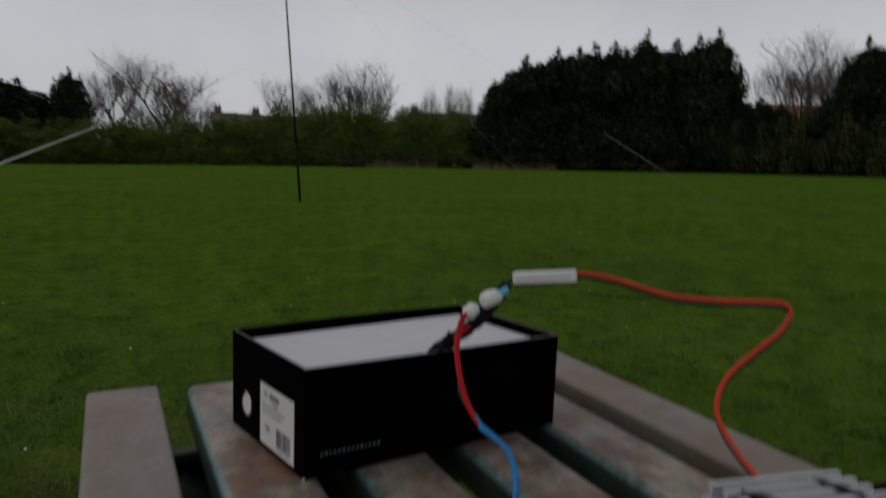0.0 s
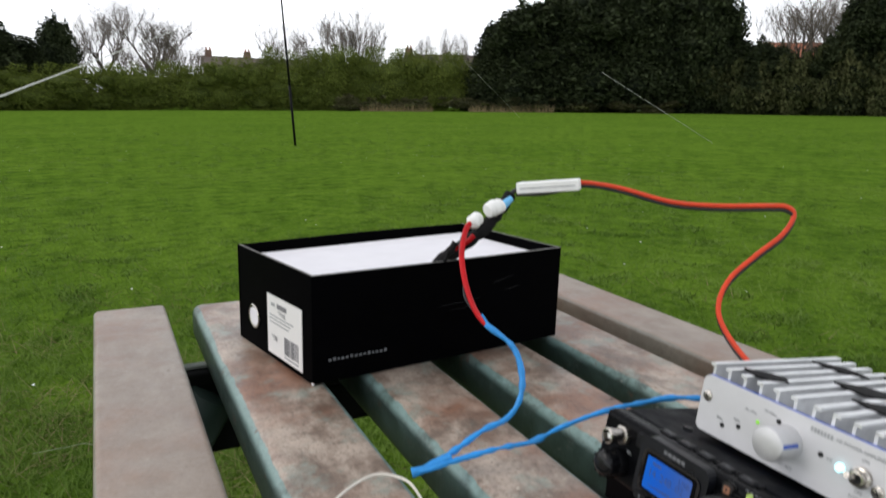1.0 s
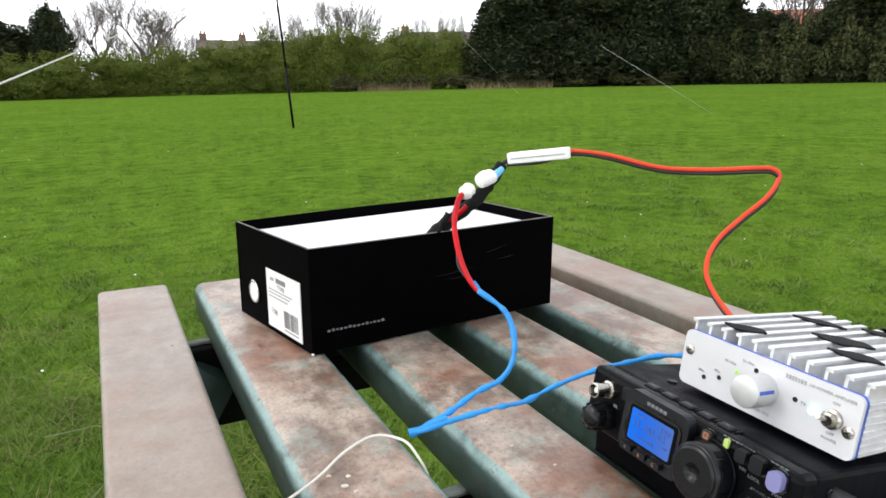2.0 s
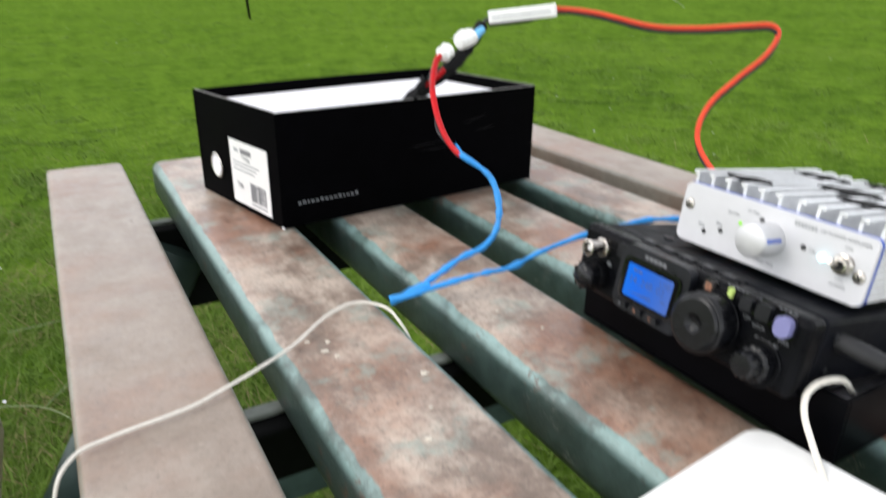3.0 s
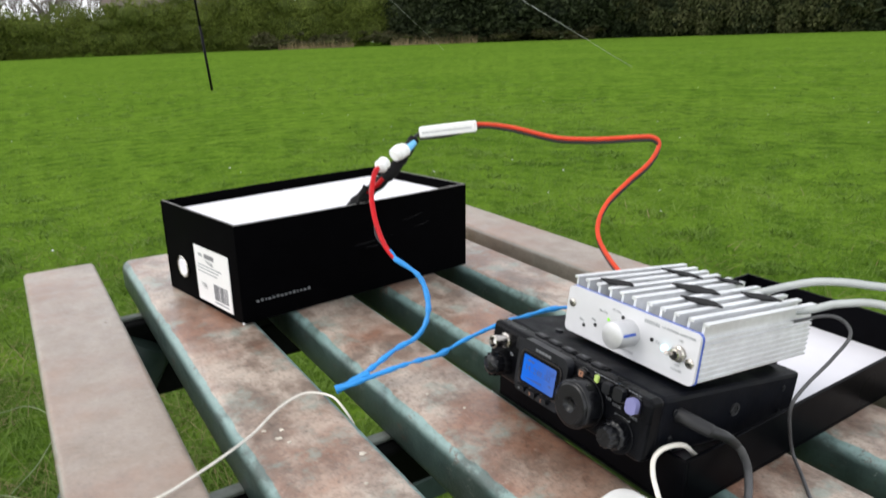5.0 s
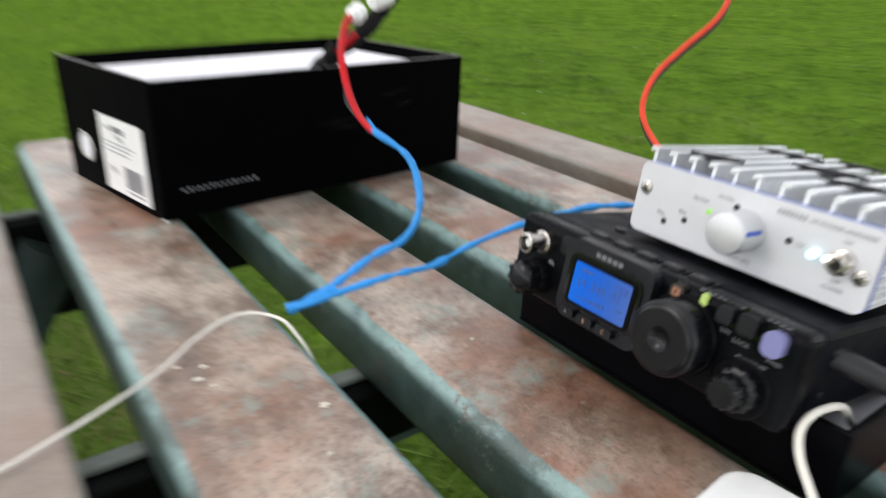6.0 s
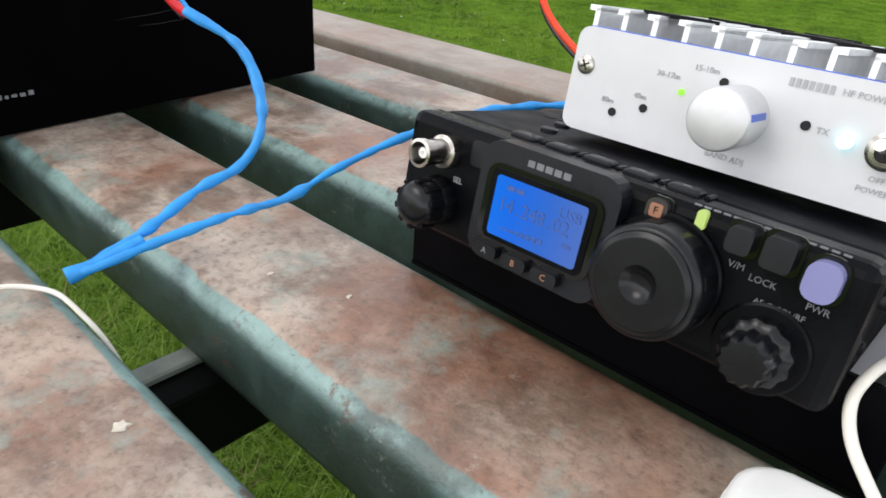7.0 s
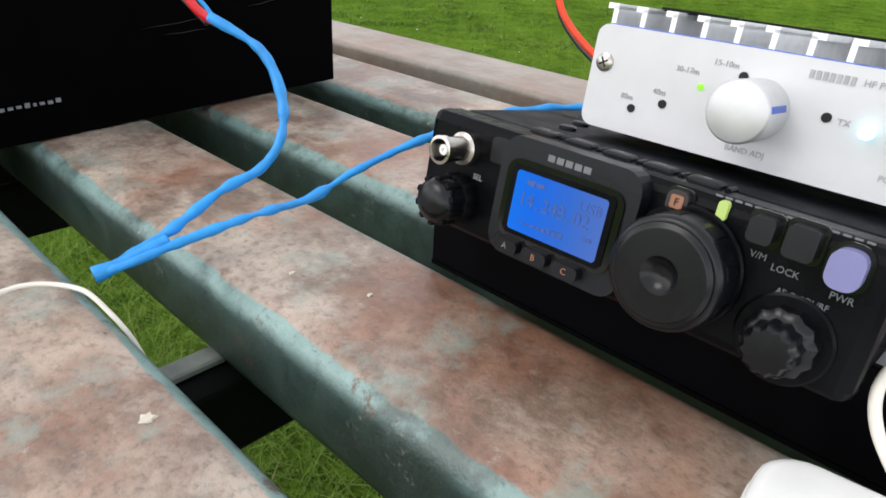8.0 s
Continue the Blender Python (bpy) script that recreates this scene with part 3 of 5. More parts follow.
# ---- wiring over the box ----
def cable(name, points, radius, material, label, category="cable", seg=10, wobble=0.0, steps=10):
    ob = part(name, tube(spline(points, steps), radius, seg, None, wobble), material, None)
    return tagged(ob, label, category)


bundle = thing("battery_lead", pose(0, 0, 0), "taped battery lead with white crimp connectors leaning out of the box", "cable")
part("heat_shrink", tube(spline([(0.328, 0.702, 0.830), (0.332, 0.699, 0.842), (0.342, 0.688, 0.857), (0.356, 0.680, 0.870), (0.375, 0.678, 0.886), (0.389, 0.678, 0.902), (0.400, 0.678, 0.915)]), lambda s: 0.0086 - 0.0022 * s, 10, None, 0.3), M_FOAM, bundle, "black tape wrapping")
part("tape_tail", tube(spline([(0.326, 0.681, 0.848), (0.329, 0.679, 0.856), (0.336, 0.677, 0.868)]), lambda s: 0.0020 + 0.0020 * s, 6, None, 0.6), M_FOAM, bundle, "ragged tape end")
part("connector", tube(spline([(0.346, 0.668, 0.886), (0.351, 0.669, 0.8895), (0.356, 0.670, 0.893), (0.359, 0.671, 0.895)]), lambda s: 0.0046 + 0.0026 * math.sin(3 * s), 12, None, 0.5), M_WHITE_PLASTIC, bundle, "white crimp connector")
part("connector", tube(spline([(0.367, 0.669, 0.8995), (0.373, 0.670, 0.902), (0.380, 0.670, 0.904), (0.384, 0.671, 0.906)]), lambda s: 0.0050 + 0.0030 * math.sin(3 * s), 12, None, 0.5), M_WHITE_PLASTIC, bundle, "white crimp connector")
part("sleeve", tube(spline([(0.381, 0.669, 0.9025), (0.388, 0.670, 0.9065), (0.396, 0.671, 0.9115)]), lambda s: 0.0054 - 0.0022 * s, 10), M_PALE_BLUE, bundle, "pale blue sleeve")
part("wire", tube(spline([(0.398, 0.678, 0.914), (0.403, 0.679, 0.917), (0.409, 0.676, 0.921)]), 0.0024, 8), M_BLACK_WIRE, bundle)
part("wire", tube(spline([(0.352, 0.668, 0.876), (0.345, 0.672, 0.868), (0.336, 0.690, 0.855), (0.333, 0.705, 0.842)]), 0.0026, 8), M_RED_DARK, bundle, "red wire")

fuse = thing("fuse_holder", pose(0, 0, 0), "white inline fuse holder on the red and black power lead", "fuse holder")
fa, fb = Vector((0.407, 0.677, 0.921)), Vector((0.451, 0.630, 0.9295))
fdir = (fb - fa).normalized()
frot = fdir.to_track_quat("X", "Z").to_matrix().to_4x4()
flen = (fb - fa).length
part("body", rbox(0, flen, -0.0062, 0.0062, -0.0058, 0.0058, 0.0014, 2), M_WHITE_PLASTIC, fuse, m=Matrix.Translation(fa) @ frot)
part("seam", rbox(0.004, flen - 0.004, -0.0066, -0.006, -0.0009, 0.0003, 0), M_INK_PALE, fuse, m=Matrix.Translation(fa) @ frot)
lead = [(0.449, 0.633, 0.929), (0.462, 0.638, 0.930), (0.487, 0.613, 0.927), (0.519, 0.573, 0.917), (0.546, 0.538, 0.917), (0.569, 0.504, 0.921), (0.578, 0.490, 0.9215), (0.581, 0.484, 0.914),
        (0.568, 0.484, 0.897), (0.545, 0.491, 0.878), (0.520, 0.496, 0.856), (0.505, 0.491, 0.832), (0.499, 0.470, 0.812), (0.490, 0.430, 0.796), (0.468, 0.385, 0.800), (0.450, 0.352, 0.812)]
cable("red_cable", lead, 0.0023, M_RED, "red power cable arching from the fuse holder to the amplifier")
cable("black_cable", [(x - 0.001, y - 0.001, z - 0.0036) for x, y, z in [(0.405, 0.675, 0.918), (0.43, 0.652, 0.922)] + lead[1:]], 0.0017, M_BLACK_WIRE, "black power cable running under the red one")
red_drop = [(0.352, 0.669, 0.890), (0.343, 0.665, 0.887), (0.334, 0.656, 0.879), (0.322, 0.638, 0.864), (0.314, 0.618, 0.850), (0.308, 0.598, 0.839), (0.303, 0.576, 0.830), (0.299, 0.555, 0.8265), (0.295, 0.536, 0.827)]
cable("red_lead", red_drop, lambda s: 0.0030 - 0.0007 * s, M_RED_DARK, "red lead curving down from the connectors to the blue lead")
cable("black_lead", [(x + 0.002 * math.sin(2.1 * k), y + 0.003, z - 0.0032 + 0.0015 * math.cos(2.1 * k)) for k, (x, y, z) in enumerate(red_drop[:-1])], 0.0012, M_BLACK_WIRE, "thin black lead twisted round the red one")
blue = [(0.293, 0.540, 0.829), (0.305, 0.517, 0.816), (0.305, 0.502, 0.798), (0.297, 0.492, 0.782), (0.283, 0.488, 0.771), (0.263, 0.489, 0.765), (0.236, 0.487, 0.754), (0.206, 0.486, 0.7455),
        (0.216, 0.481, 0.7485), (0.240, 0.480, 0.7515), (0.270, 0.475, 0.756), (0.295, 0.469, 0.759), (0.318, 0.466, 0.767), (0.350, 0.458, 0.777), (0.378, 0.447, 0.784), (0.405, 0.432, 0.790), (0.44, 0.39, 0.796), (0.452, 0.35, 0.805)]
blue_lead = thing("blue_lead", pose(0, 0, 0), "blue tape-wrapped lead doubled back on the planks", "cable")
part("strand", tube(spline(blue[:8], 14), 0.0022, 10, None, 0.6), M_BLUE, blue_lead)
part("strand", tube(spline(blue[7:], 14), 0.0020, 10, None, 0.6), M_BLUE, blue_lead)
part("tape_wrap", tube(spline([(0.204, 0.4862, 0.7455), (0.210, 0.485, 0.7468), (0.222, 0.484, 0.7495), (0.234, 0.4835, 0.7525)]), lambda s: 0.0030 - 0.0004 * s, 10, None, 0.4), M_BLUE, blue_lead, "blue tape holding the fold")
part("wire_end", tube(spline([(0.295, 0.541, 0.829), (0.294, 0.543, 0.832), (0.292, 0.546, 0.836)]), 0.0011, 6), M_BLUE, blue_lead)

# ---- box lid used as a tray ----
lid = thing("box_lid", pose(0, 0, 0), "upturned black shoe box lid with white inside", "box lid")
X0, X1, V0, V1, LH = 0.318, 0.655, 0.231, 0.412, 0.037
LZ = TOP + 0.001
part("base", rbox(X0, X1, V0, V1, LZ, LZ + 0.002), M_CARD_GLOSS, lid)
for x0, x1, y0, y1 in ((X0, X0 + T, V0, V1), (X1 - T, X1, V0, V1), (X0 + T, X1 - T, V0, V0 + T), (X0 + T, X1 - T, V1 - T, V1)):
    part("rim", rbox(x0, x1, y0, y1, LZ + 0.002, LZ + LH, 0.0006, 1), M_CARD_GLOSS, lid)
part("lining", rbox(X0 + T, X1 - T, V0 + T, V1 - T, LZ + 0.0022, LZ + 0.0030), M_PAPER, lid, "white paper lining")
# ---- radio ----
RW, RH, RD = 0.150, 0.040, 0.165
R = pose(0.298, 0.3225, 0.7765, 0, 0, -90) @ pose(0, 0, 0, -10, 0, 0)
radio = thing("radio_transceiver", R, "compact black portable radio transceiver with a lit blue display", "radio")
case = part("case", rbox(-RW / 2, RW / 2, 0.010, RD, 0, RH, 0.003, 2), M_RADIO_CASE, radio)
panel = part("front_panel", rbox(-RW / 2 - 0.001, RW / 2 + 0.001, -0.004, 0.011, -0.0005, RH + 0.0005, 0.004, 3), M_RADIO, radio)


def rounded_plate(x0, x1, z0, z1, y0, y1, r, seg=5):
    return rbox(x0, x1, y0, y1, z0, z1, r, seg, axis=1)


hood = part("display_hood", rounded_plate(-0.0365, 0.0128, 0.0022, 0.0412, -0.010, -0.003, 0.0065), M_HOOD, radio, "raised display surround")
part("bezel", rounded_plate(-0.0330, 0.0090, 0.0086, 0.0346, -0.0108, -0.0098, 0.0048), M_BEZEL, hood, "gloss black display window")
part("bezel_frame", rounded_plate(-0.0306, 0.0066, 0.0102, 0.0330, -0.0112, -0.0106, 0.0024), M_RADIO, hood, "black inner display frame")
screen = part("screen", rounded_plate(-0.0285, 0.0045, 0.0118, 0.0312, -0.0114, -0.0107, 0.0012), M_LCD, hood, "lit blue display")
for k, ch in enumerate("14.248.02"):
    lettering(ch, 0.0062, M_LCD_INK, screen, pose(-0.0245 + 0.0029 * k, -0.0115, 0.0225), "digit", "dark display digit")
lettering("USB", 0.0046, M_LCD_INK, screen, pose(-0.0005, -0.0115, 0.0268), "status_word", "dark display word")
part("meter_bar", bars([(-0.024 + 0.0021 * k, -0.0225 + 0.0021 * k, 0.0148, 0.0152 + 0.00022 * k) for k in range(8)], -0.0114, 0.0002), M_LCD_INK, screen, "dark meter wedge")
part("status_mark", bars([(-0.024, -0.021, 0.0274, 0.0290), (-0.0205, -0.0175, 0.0274, 0.0290), (-0.001, 0.002, 0.0172, 0.0184)], -0.0114, 0.0002), M_LCD_INK, screen)
part("maker_mark", bars([(-0.0195 + 0.0032 * k, -0.0170 + 0.0032 * k, 0.0362, 0.0382) for k in range(5)], -0.0099, 0.0003), M_PRINT, hood, "grey maker's mark as bars")
for k, letter in enumerate("ABC"):
    x = -0.0265 + 0.0115 * k
    key = part("soft_key", rounded_plate(x - 0.0046, x + 0.0046, 0.0042, 0.0086, -0.0135, -0.0095, 0.0016, 3), M_KEY, radio, "small dark key")
    lettering(letter, 0.0029, M_KEY_ORANGE if k else M_PRINT, key, pose(x, -0.0136, 0.0064), "key_letter")
dial_m = pose(0.0272, -0.004, 0.0188, 0, 0, 180)
dial = part("tuning_dial", lathe([(0.016, 0.0), (0.016, 0.0116), (0.0155, 0.013), (0.0147, 0.0136), (0.0142, 0.0136), (0.014, 0.0143), (0.0131, 0.0148), (0.0128, 0.015), (0.0124, 0.015), (0.0056, 0.015), (0.0053, 0.015), (0.0049, 0.0146), (0.004, 0.0136), (0.0024, 0.0128), (0.0008, 0.0126)], 72, "y"), M_DIAL, radio, "black rubber tuning dial", dial_m)
for k in range(9):
    part("grip_notch", rbox(-0.0021, 0.0021, 0.0030, 0.0108, 0.0152, 0.0163, 0.0006, 2), M_RUBBER, dial, "", pose(0, 0, 0, 0, 40 * k + 10, 0))
part("dial_skirt", lathe([(0.0176, 0.0), (0.0176, 0.0025), (0.0170, 0.003)], 48, "y"), M_RADIO, radio, "", pose(0.0266, -0.0035, 0.0190, 0, 0, 180))
fk = part("function_key", rounded_plate(0.0182, 0.0243, 0.0330, 0.0390, -0.0065, -0.003, 0.0018, 3), M_KEY_F, radio, "brown function key")
part("key_inlay", rounded_plate(0.0194, 0.0231, 0.0341, 0.0379, -0.0067, -0.0063, 0.0006, 2), M_KEY_ORANGE, fk, "orange square on the function key")
lettering("F", 0.0030, M_KEY, fk, pose(0.02125, -0.0068, 0.0359), "key_letter")
part("key_well", rounded_plate(0.0172, 0.0253, 0.0320, 0.0398, -0.0046, -0.0038, 0.0022, 3), M_BEZEL, radio)
part("status_lamp", rounded_plate(0.0318, 0.0345, 0.0345, 0.0400, -0.0055, -0.0035, 0.0011, 3), M_LED_DULL, radio, "yellow-green status lamp")
for x, w, h in ((0.0446, 0.0064, 0.0068), (0.0542, 0.0074, 0.0084)):
    part("panel_key", rounded_plate(x - w / 2, x + w / 2, 0.0362 - h / 2, 0.0362 + h / 2, -0.0085, -0.003, 0.0015, 3), M_KEY, radio, "dark grey key")
    part("key_well", rounded_plate(x - w / 2 - 0.0012, x + w / 2 + 0.0012, 0.0362 - h / 2 - 0.0012, 0.0362 + h / 2 + 0.0012, -0.0046, -0.0038, 0.002, 3), M_BEZEL, radio)
part("power_key", rounded_plate(0.0610, 0.0690, 0.0285, 0.0385, -0.0085, -0.003, 0.0032, 4), M_KEY_LILAC, radio, "lilac power key")
part("key_well", rounded_plate(0.0598, 0.0702, 0.0272, 0.0398, -0.0046, -0.0038, 0.0042, 4), M_BEZEL, radio)
lettering("V/M", 0.0026, M_PRINT, panel, pose(0.0450, -0.0043, 0.0290), "key_word")
lettering("LOCK", 0.0026, M_PRINT, panel, pose(0.0522, -0.0043, 0.0274), "key_word")
lettering("PWR", 0.0026, M_PRINT, panel, pose(0.0660, -0.0043, 0.0258), "key_word")
lettering("AF-O-SQL/RF", 0.0022, M_PRINT, panel, pose(0.0580, -0.0043, 0.0222), "key_word")
part("print_bar", bars([(0.030 + 0.0026 * k, 0.0318 + 0.0026 * k, 0.0404, 0.0409) for k in range(15)], -0.0038, 0.0004), M_PRINT, panel, "tiny white print")
outer = part("volume_knob", lathe([(0.0108, 0.0), (0.0106, 0.005), (0.0094, 0.006), (0.0080, 0.0062), (0.0078, 0.0125), (0.0066, 0.0138), (0.0008, 0.0140)], 48, "y", 12, 0.0009), M_DIAL, radio, "black double volume knob", pose(0.0572, -0.004, 0.0106, 0, 0, 180) @ Matrix.Diagonal((0.88, 1, 0.88, 1)))
part("knob_well", lathe([(0.0134, 0.0), (0.0134, 0.0012), (0.0126, 0.0016)], 40, "y"), M_RADIO, radio, "", pose(0.0572, -0.0035, 0.0106, 0, 0, 180) @ Matrix.Diagonal((0.92, 1, 0.92, 1)))
sel_m = pose(-0.0565, -0.004, 0.0120, 0, 0, 180)
sel = part("select_knob", lathe([(0.0092, 0.0), (0.0092, 0.0052), (0.0086, 0.0060), (0.0010, 0.0061)], 60, "y", 12, 0.0008), M_RUBBER, radio, "black ribbed select knob", sel_m)
part("dial_knob", lathe([(0.0080, 0.0058), (0.0080, 0.0112), (0.0074, 0.0134), (0.0058, 0.0148), (0.0034, 0.0154), (0.0008, 0.0156)], 40, "y"), M_DIAL, sel, "smooth domed black knob")
for k in range(10):
    part("knob_rib", rbox(-0.0012, 0.0012, 0.0062, 0.0134, 0.0070, 0.0088, 0.0005, 1), M_RUBBER, sel, "", pose(0, 0, 0, 0, 36 * k, 0))
lettering("SEL", 0.0028, M_INK_PALE, panel, pose(-0.0495, -0.0043, 0.0215), "key_word")
lettering("DIAL", 0.0026, M_INK_PALE, panel, pose(-0.0690, -0.0043, 0.0235), "key_word")
part("side_key", rounded_plate(-0.0445, -0.0378, 0.0290, 0.0375, -0.0062, -0.003, 0.0014, 3), M_KEY, radio, "dark key")
bnc_m = pose(-0.0565, -0.004, 0.0300, 0, 0, 180) @ Matrix.Diagonal((0.86, 1, 0.86, 1))
bnc = part("antenna_socket", lathe([(0.0066, 0.0), (0.0066, 0.003), (0.0050, 0.0035), (0.0050, 0.0118), (0.0056, 0.0123), (0.0056, 0.0143), (0.0044, 0.0145), (0.0040, 0.0060), (0.0010, 0.0058)], 36, "y"), M_CHROME, radio, "nickel antenna socket", bnc_m)
part("lug", lathe([(0.0013, 0.0048), (0.0013, 0.0072)], 12, "x"), M_CHROME, bnc, "", pose(0, 0.0108, 0))
part("socket_well", lathe([(0.0039, 0.0058), (0.0039, 0.0064)], 20, "y"), M_HOLE, bnc)
part("pin", lathe([(0.0021, 0.0058), (0.0021, 0.0125), (0.0010, 0.0127), (0.0008, 0.0110)], 14, "y"), M_WHITE_PLASTIC, bnc, "pale centre contact")
# keys, buttons and loudspeaker holes on the top
for k in range(5):
    x = -0.0335 + 0.014 * k
    key = part("top_key", rbox(x - 0.0052, x + 0.0052, 0.0042, 0.0112, RH - 0.0004, RH + 0.0020, 0.0016, 3), M_KEY, radio, "dark top key")
    part("key_mark", rbox(x - 0.0012, x + 0.0012, 0.0072, 0.0080, RH + 0.0019, RH + 0.0022), M_PRINT, key)
    part("key_rib", rbox(x + 0.0060, x + 0.0080, 0.0050, 0.0120, RH - 0.0004, RH + 0.0014, 0.0006, 1), M_RADIO, radio)
for x, y in ((-0.0407, 0.0315), (-0.0460, 0.0489)):
    part("top_button", lathe([(0.0032, 0.0), (0.0032, 0.0011), (0.0026, 0.0015), (0.0004, 0.0012)], 20, "z"), M_KEY, radio, "", pose(x, y, RH))
for k in range(8):
    for n in range(4):
        x, y = -0.060 + 0.0068 * n + 0.0034 * (k % 2), 0.062 + 0.0062 * k
        part("grille_slot", rbox(x - 0.0022, x + 0.0022, y - 0.0011, y + 0.0011, RH - 0.0002, RH + 0.0003), M_HOLE, radio)
# side face: screws, sockets
for y, z in ((0.022, 0.030), (0.022, 0.012), (0.145, 0.030), (0.145, 0.012)):
    part("side_screw", lathe([(0.0022, 0.0), (0.0022, 0.0008), (0.0016, 0.0011)], 16, "x"), M_KEY, radio, "", pose(RW / 2, y, z))
part("side_socket", lathe([(0.0048, 0.0), (0.0048, 0.0010), (0.0030, 0.0011), (0.0028, 0.0002)], 24, "x"), M_HOLE, radio, "", pose(RW / 2, 0.088, 0.022))

# ---- amplifier on the radio ----
AW, AH, AD = 0.110, 0.0265, 0.135
AM = pose(0.3385, 0.3035, 0.8155, 0, 0, -89) @ pose(0, 0, 0, -7.4, 0, 0)
amp = thing("power_amplifier", AM, "silver finned aluminium radio power amplifier with a white front", "amplifier")
part("housing", rbox(-AW / 2, AW / 2, 0.004, AD, 0.0, AH, 0.001, 1), M_ALU, amp)
face = part("face_plate", rounded_plate(-AW / 2 - 0.001, AW / 2 + 0.001, -0.0015, AH + 0.0065, 0.0, 0.0025, 0.004, 4), M_ALU_FACE, amp, "silver-white face plate")
part("trim", rounded_plate(-AW / 2 - 0.0012, AW / 2 + 0.0012, -0.0017, AH + 0.0068, 0.0024, 0.0042, 0.004, 4), M_BLUE_TRIM, amp, "thin blue trim behind the face plate")
for k in range(11):
    x = -AW / 2 + 0.0015 + (AW - 0.003) * k / 10
    bm = rbox(x - 0.0009, x + 0.0009, 0.0045, AD - 0.001, AH - 0.0002, AH + 0.0125)
    cap = rbox(x - (0.0032 if k < 6 else 0.0009), x + (0.0009 if k < 6 else 0.0032), 0.0045, AD - 0.001, AH + 0.0114, AH + 0.0132)
    tm = bpy.data.meshes.new("tmp")
    cap.to_mesh(tm)
    cap.free()
    bm.from_mesh(tm)
    bpy.data.meshes.remove(tm)
    part("fin", bm, M_ALU, amp)
for k in range(8):
    part("side_rib", rbox(AW / 2, AW / 2 + 0.0012, 0.005, AD - 0.001, 0.001 + 0.0038 * k, 0.0028 + 0.0038 * k), M_ALU, amp)
    part("side_rib", rbox(-AW / 2 - 0.0012, -AW / 2, 0.005, AD - 0.001, 0.001 + 0.0038 * k, 0.0028 + 0.0038 * k), M_ALU, amp)
for x, y, w, d, r in ((-0.030, 0.022, 0.020, 0.018, 12), (-0.034, 0.100, 0.026, 0.016, 4), (0.000, 0.070, 0.030, 0.022, 8), (0.022, 0.046, 0.022, 0.016, 5), (0.030, 0.105, 0.022, 0.020, 10), (-0.006, 0.122, 0.018, 0.012, 0)):
    rng = random.Random(int(1e4 * (x + y) + 500))
    bm = bmesh.new()
    low = [bm.verts.new((w * (px + rng.uniform(-0.08, 0.08)), d * (py + rng.uniform(-0.08, 0.08)), 0)) for px, py in ((-0.62, -0.18), (-0.10, -0.52), (0.16, -0.46), (0.62, 0.12), (0.22, 0.50), (-0.06, 0.42))]
    cap = bmesh.ops.extrude_face_region(bm, geom=[bm.faces.new(low)])
    bmesh.ops.translate(bm, verts=[v for v in cap["geom"] if isinstance(v, bmesh.types.BMVert)], vec=(0, 0, 0.0013))
    bmesh.ops.recalc_face_normals(bm, faces=bm.faces)
    part("tape_patch", bm, M_FOAM, amp, "ragged black tape patch stuck over the fins", pose(x, y, AH + 0.0128, 0, 0, r))
for x in (-0.040, 0.040):
    for y in (0.016, 0.118):
        part("rubber_foot", lathe([(0.0055, -0.0042 - (0.0040 if y > 0.1 else 0.0)), (0.0060, -0.0005), (0.0060, 0.0002)], 20, "z"), M_RUBBER, amp, "black rubber foot", pose(x, y, 0))
knob = part("band_knob", lathe([(0.0092, 0.0), (0.0092, 0.0158), (0.0087, 0.0168), (0.0084, 0.0170), (0.0008, 0.0170)], 48, "y"), M_KNOB, amp, "turned silver band knob", pose(0.0025, 0.0, 0.0160, 0, 0, 180))
part("pointer", rbox(-0.0010, 0.0010, 0.004, 0.0160, 0.0082, 0.0094), M_BLUE_TRIM, knob, "blue pointer line", pose(0, 0, 0, 0, -75, 0))
for x, z in ((-0.0375, 0.0075), (-0.0270, 0.0112), (-0.0040, 0.0245), (0.0215, 0.0180)):
    part("lamp_hole", lathe([(0.0014, 0.0), (0.0014, 0.0004), (0.0009, 0.0004)], 16, "y"), M_HOLE, face, "unlit indicator", pose(x, 0.0, z, 0, 0, 180))
part("band_lamp", lathe([(0.0011, 0.0), (0.0010, 0.0006), (0.0005, 0.0008)], 16, "y"), M_LED_GREEN, face, "lit green indicator", pose(-0.0160, 0.0, 0.0190, 0, 0, 180))
part("power_lamp", lathe([(0.0021, 0.0), (0.0020, 0.0022), (0.0010, 0.0030)], 16, "y"), M_LED_BLUE, face, "bright blue-white power lamp", pose(0.0325, 0.0, 0.0165, 0, 0, 180))
sw = part("power_switch", lathe([(0.0062, 0.0), (0.0062, 0.0022), (0.0048, 0.0028), (0.0046, 0.0052), (0.0030, 0.0054), (0.0028, 0.0046), (0.0004, 0.0046)], 6 * 6, "y"), M_CHROME, amp, "chrome toggle switch", pose(0.0430, 0.0, 0.0165, 0, 0, 180) @ Matrix.Diagonal((0.84, 1, 0.84, 1)))
part("lever", tube(spline([(0, 0.004, 0), (0.0004, 0.009, 0.0016), (0.0008, 0.0135, 0.0034)]), lambda s: 0.0012 + 0.0006 * s, 12), M_CHROME, sw, "chrome lever")
part("button", lathe([(0.0030, 0.0), (0.0030, 0.0048)], 20, "y"), M_HOLE, sw)
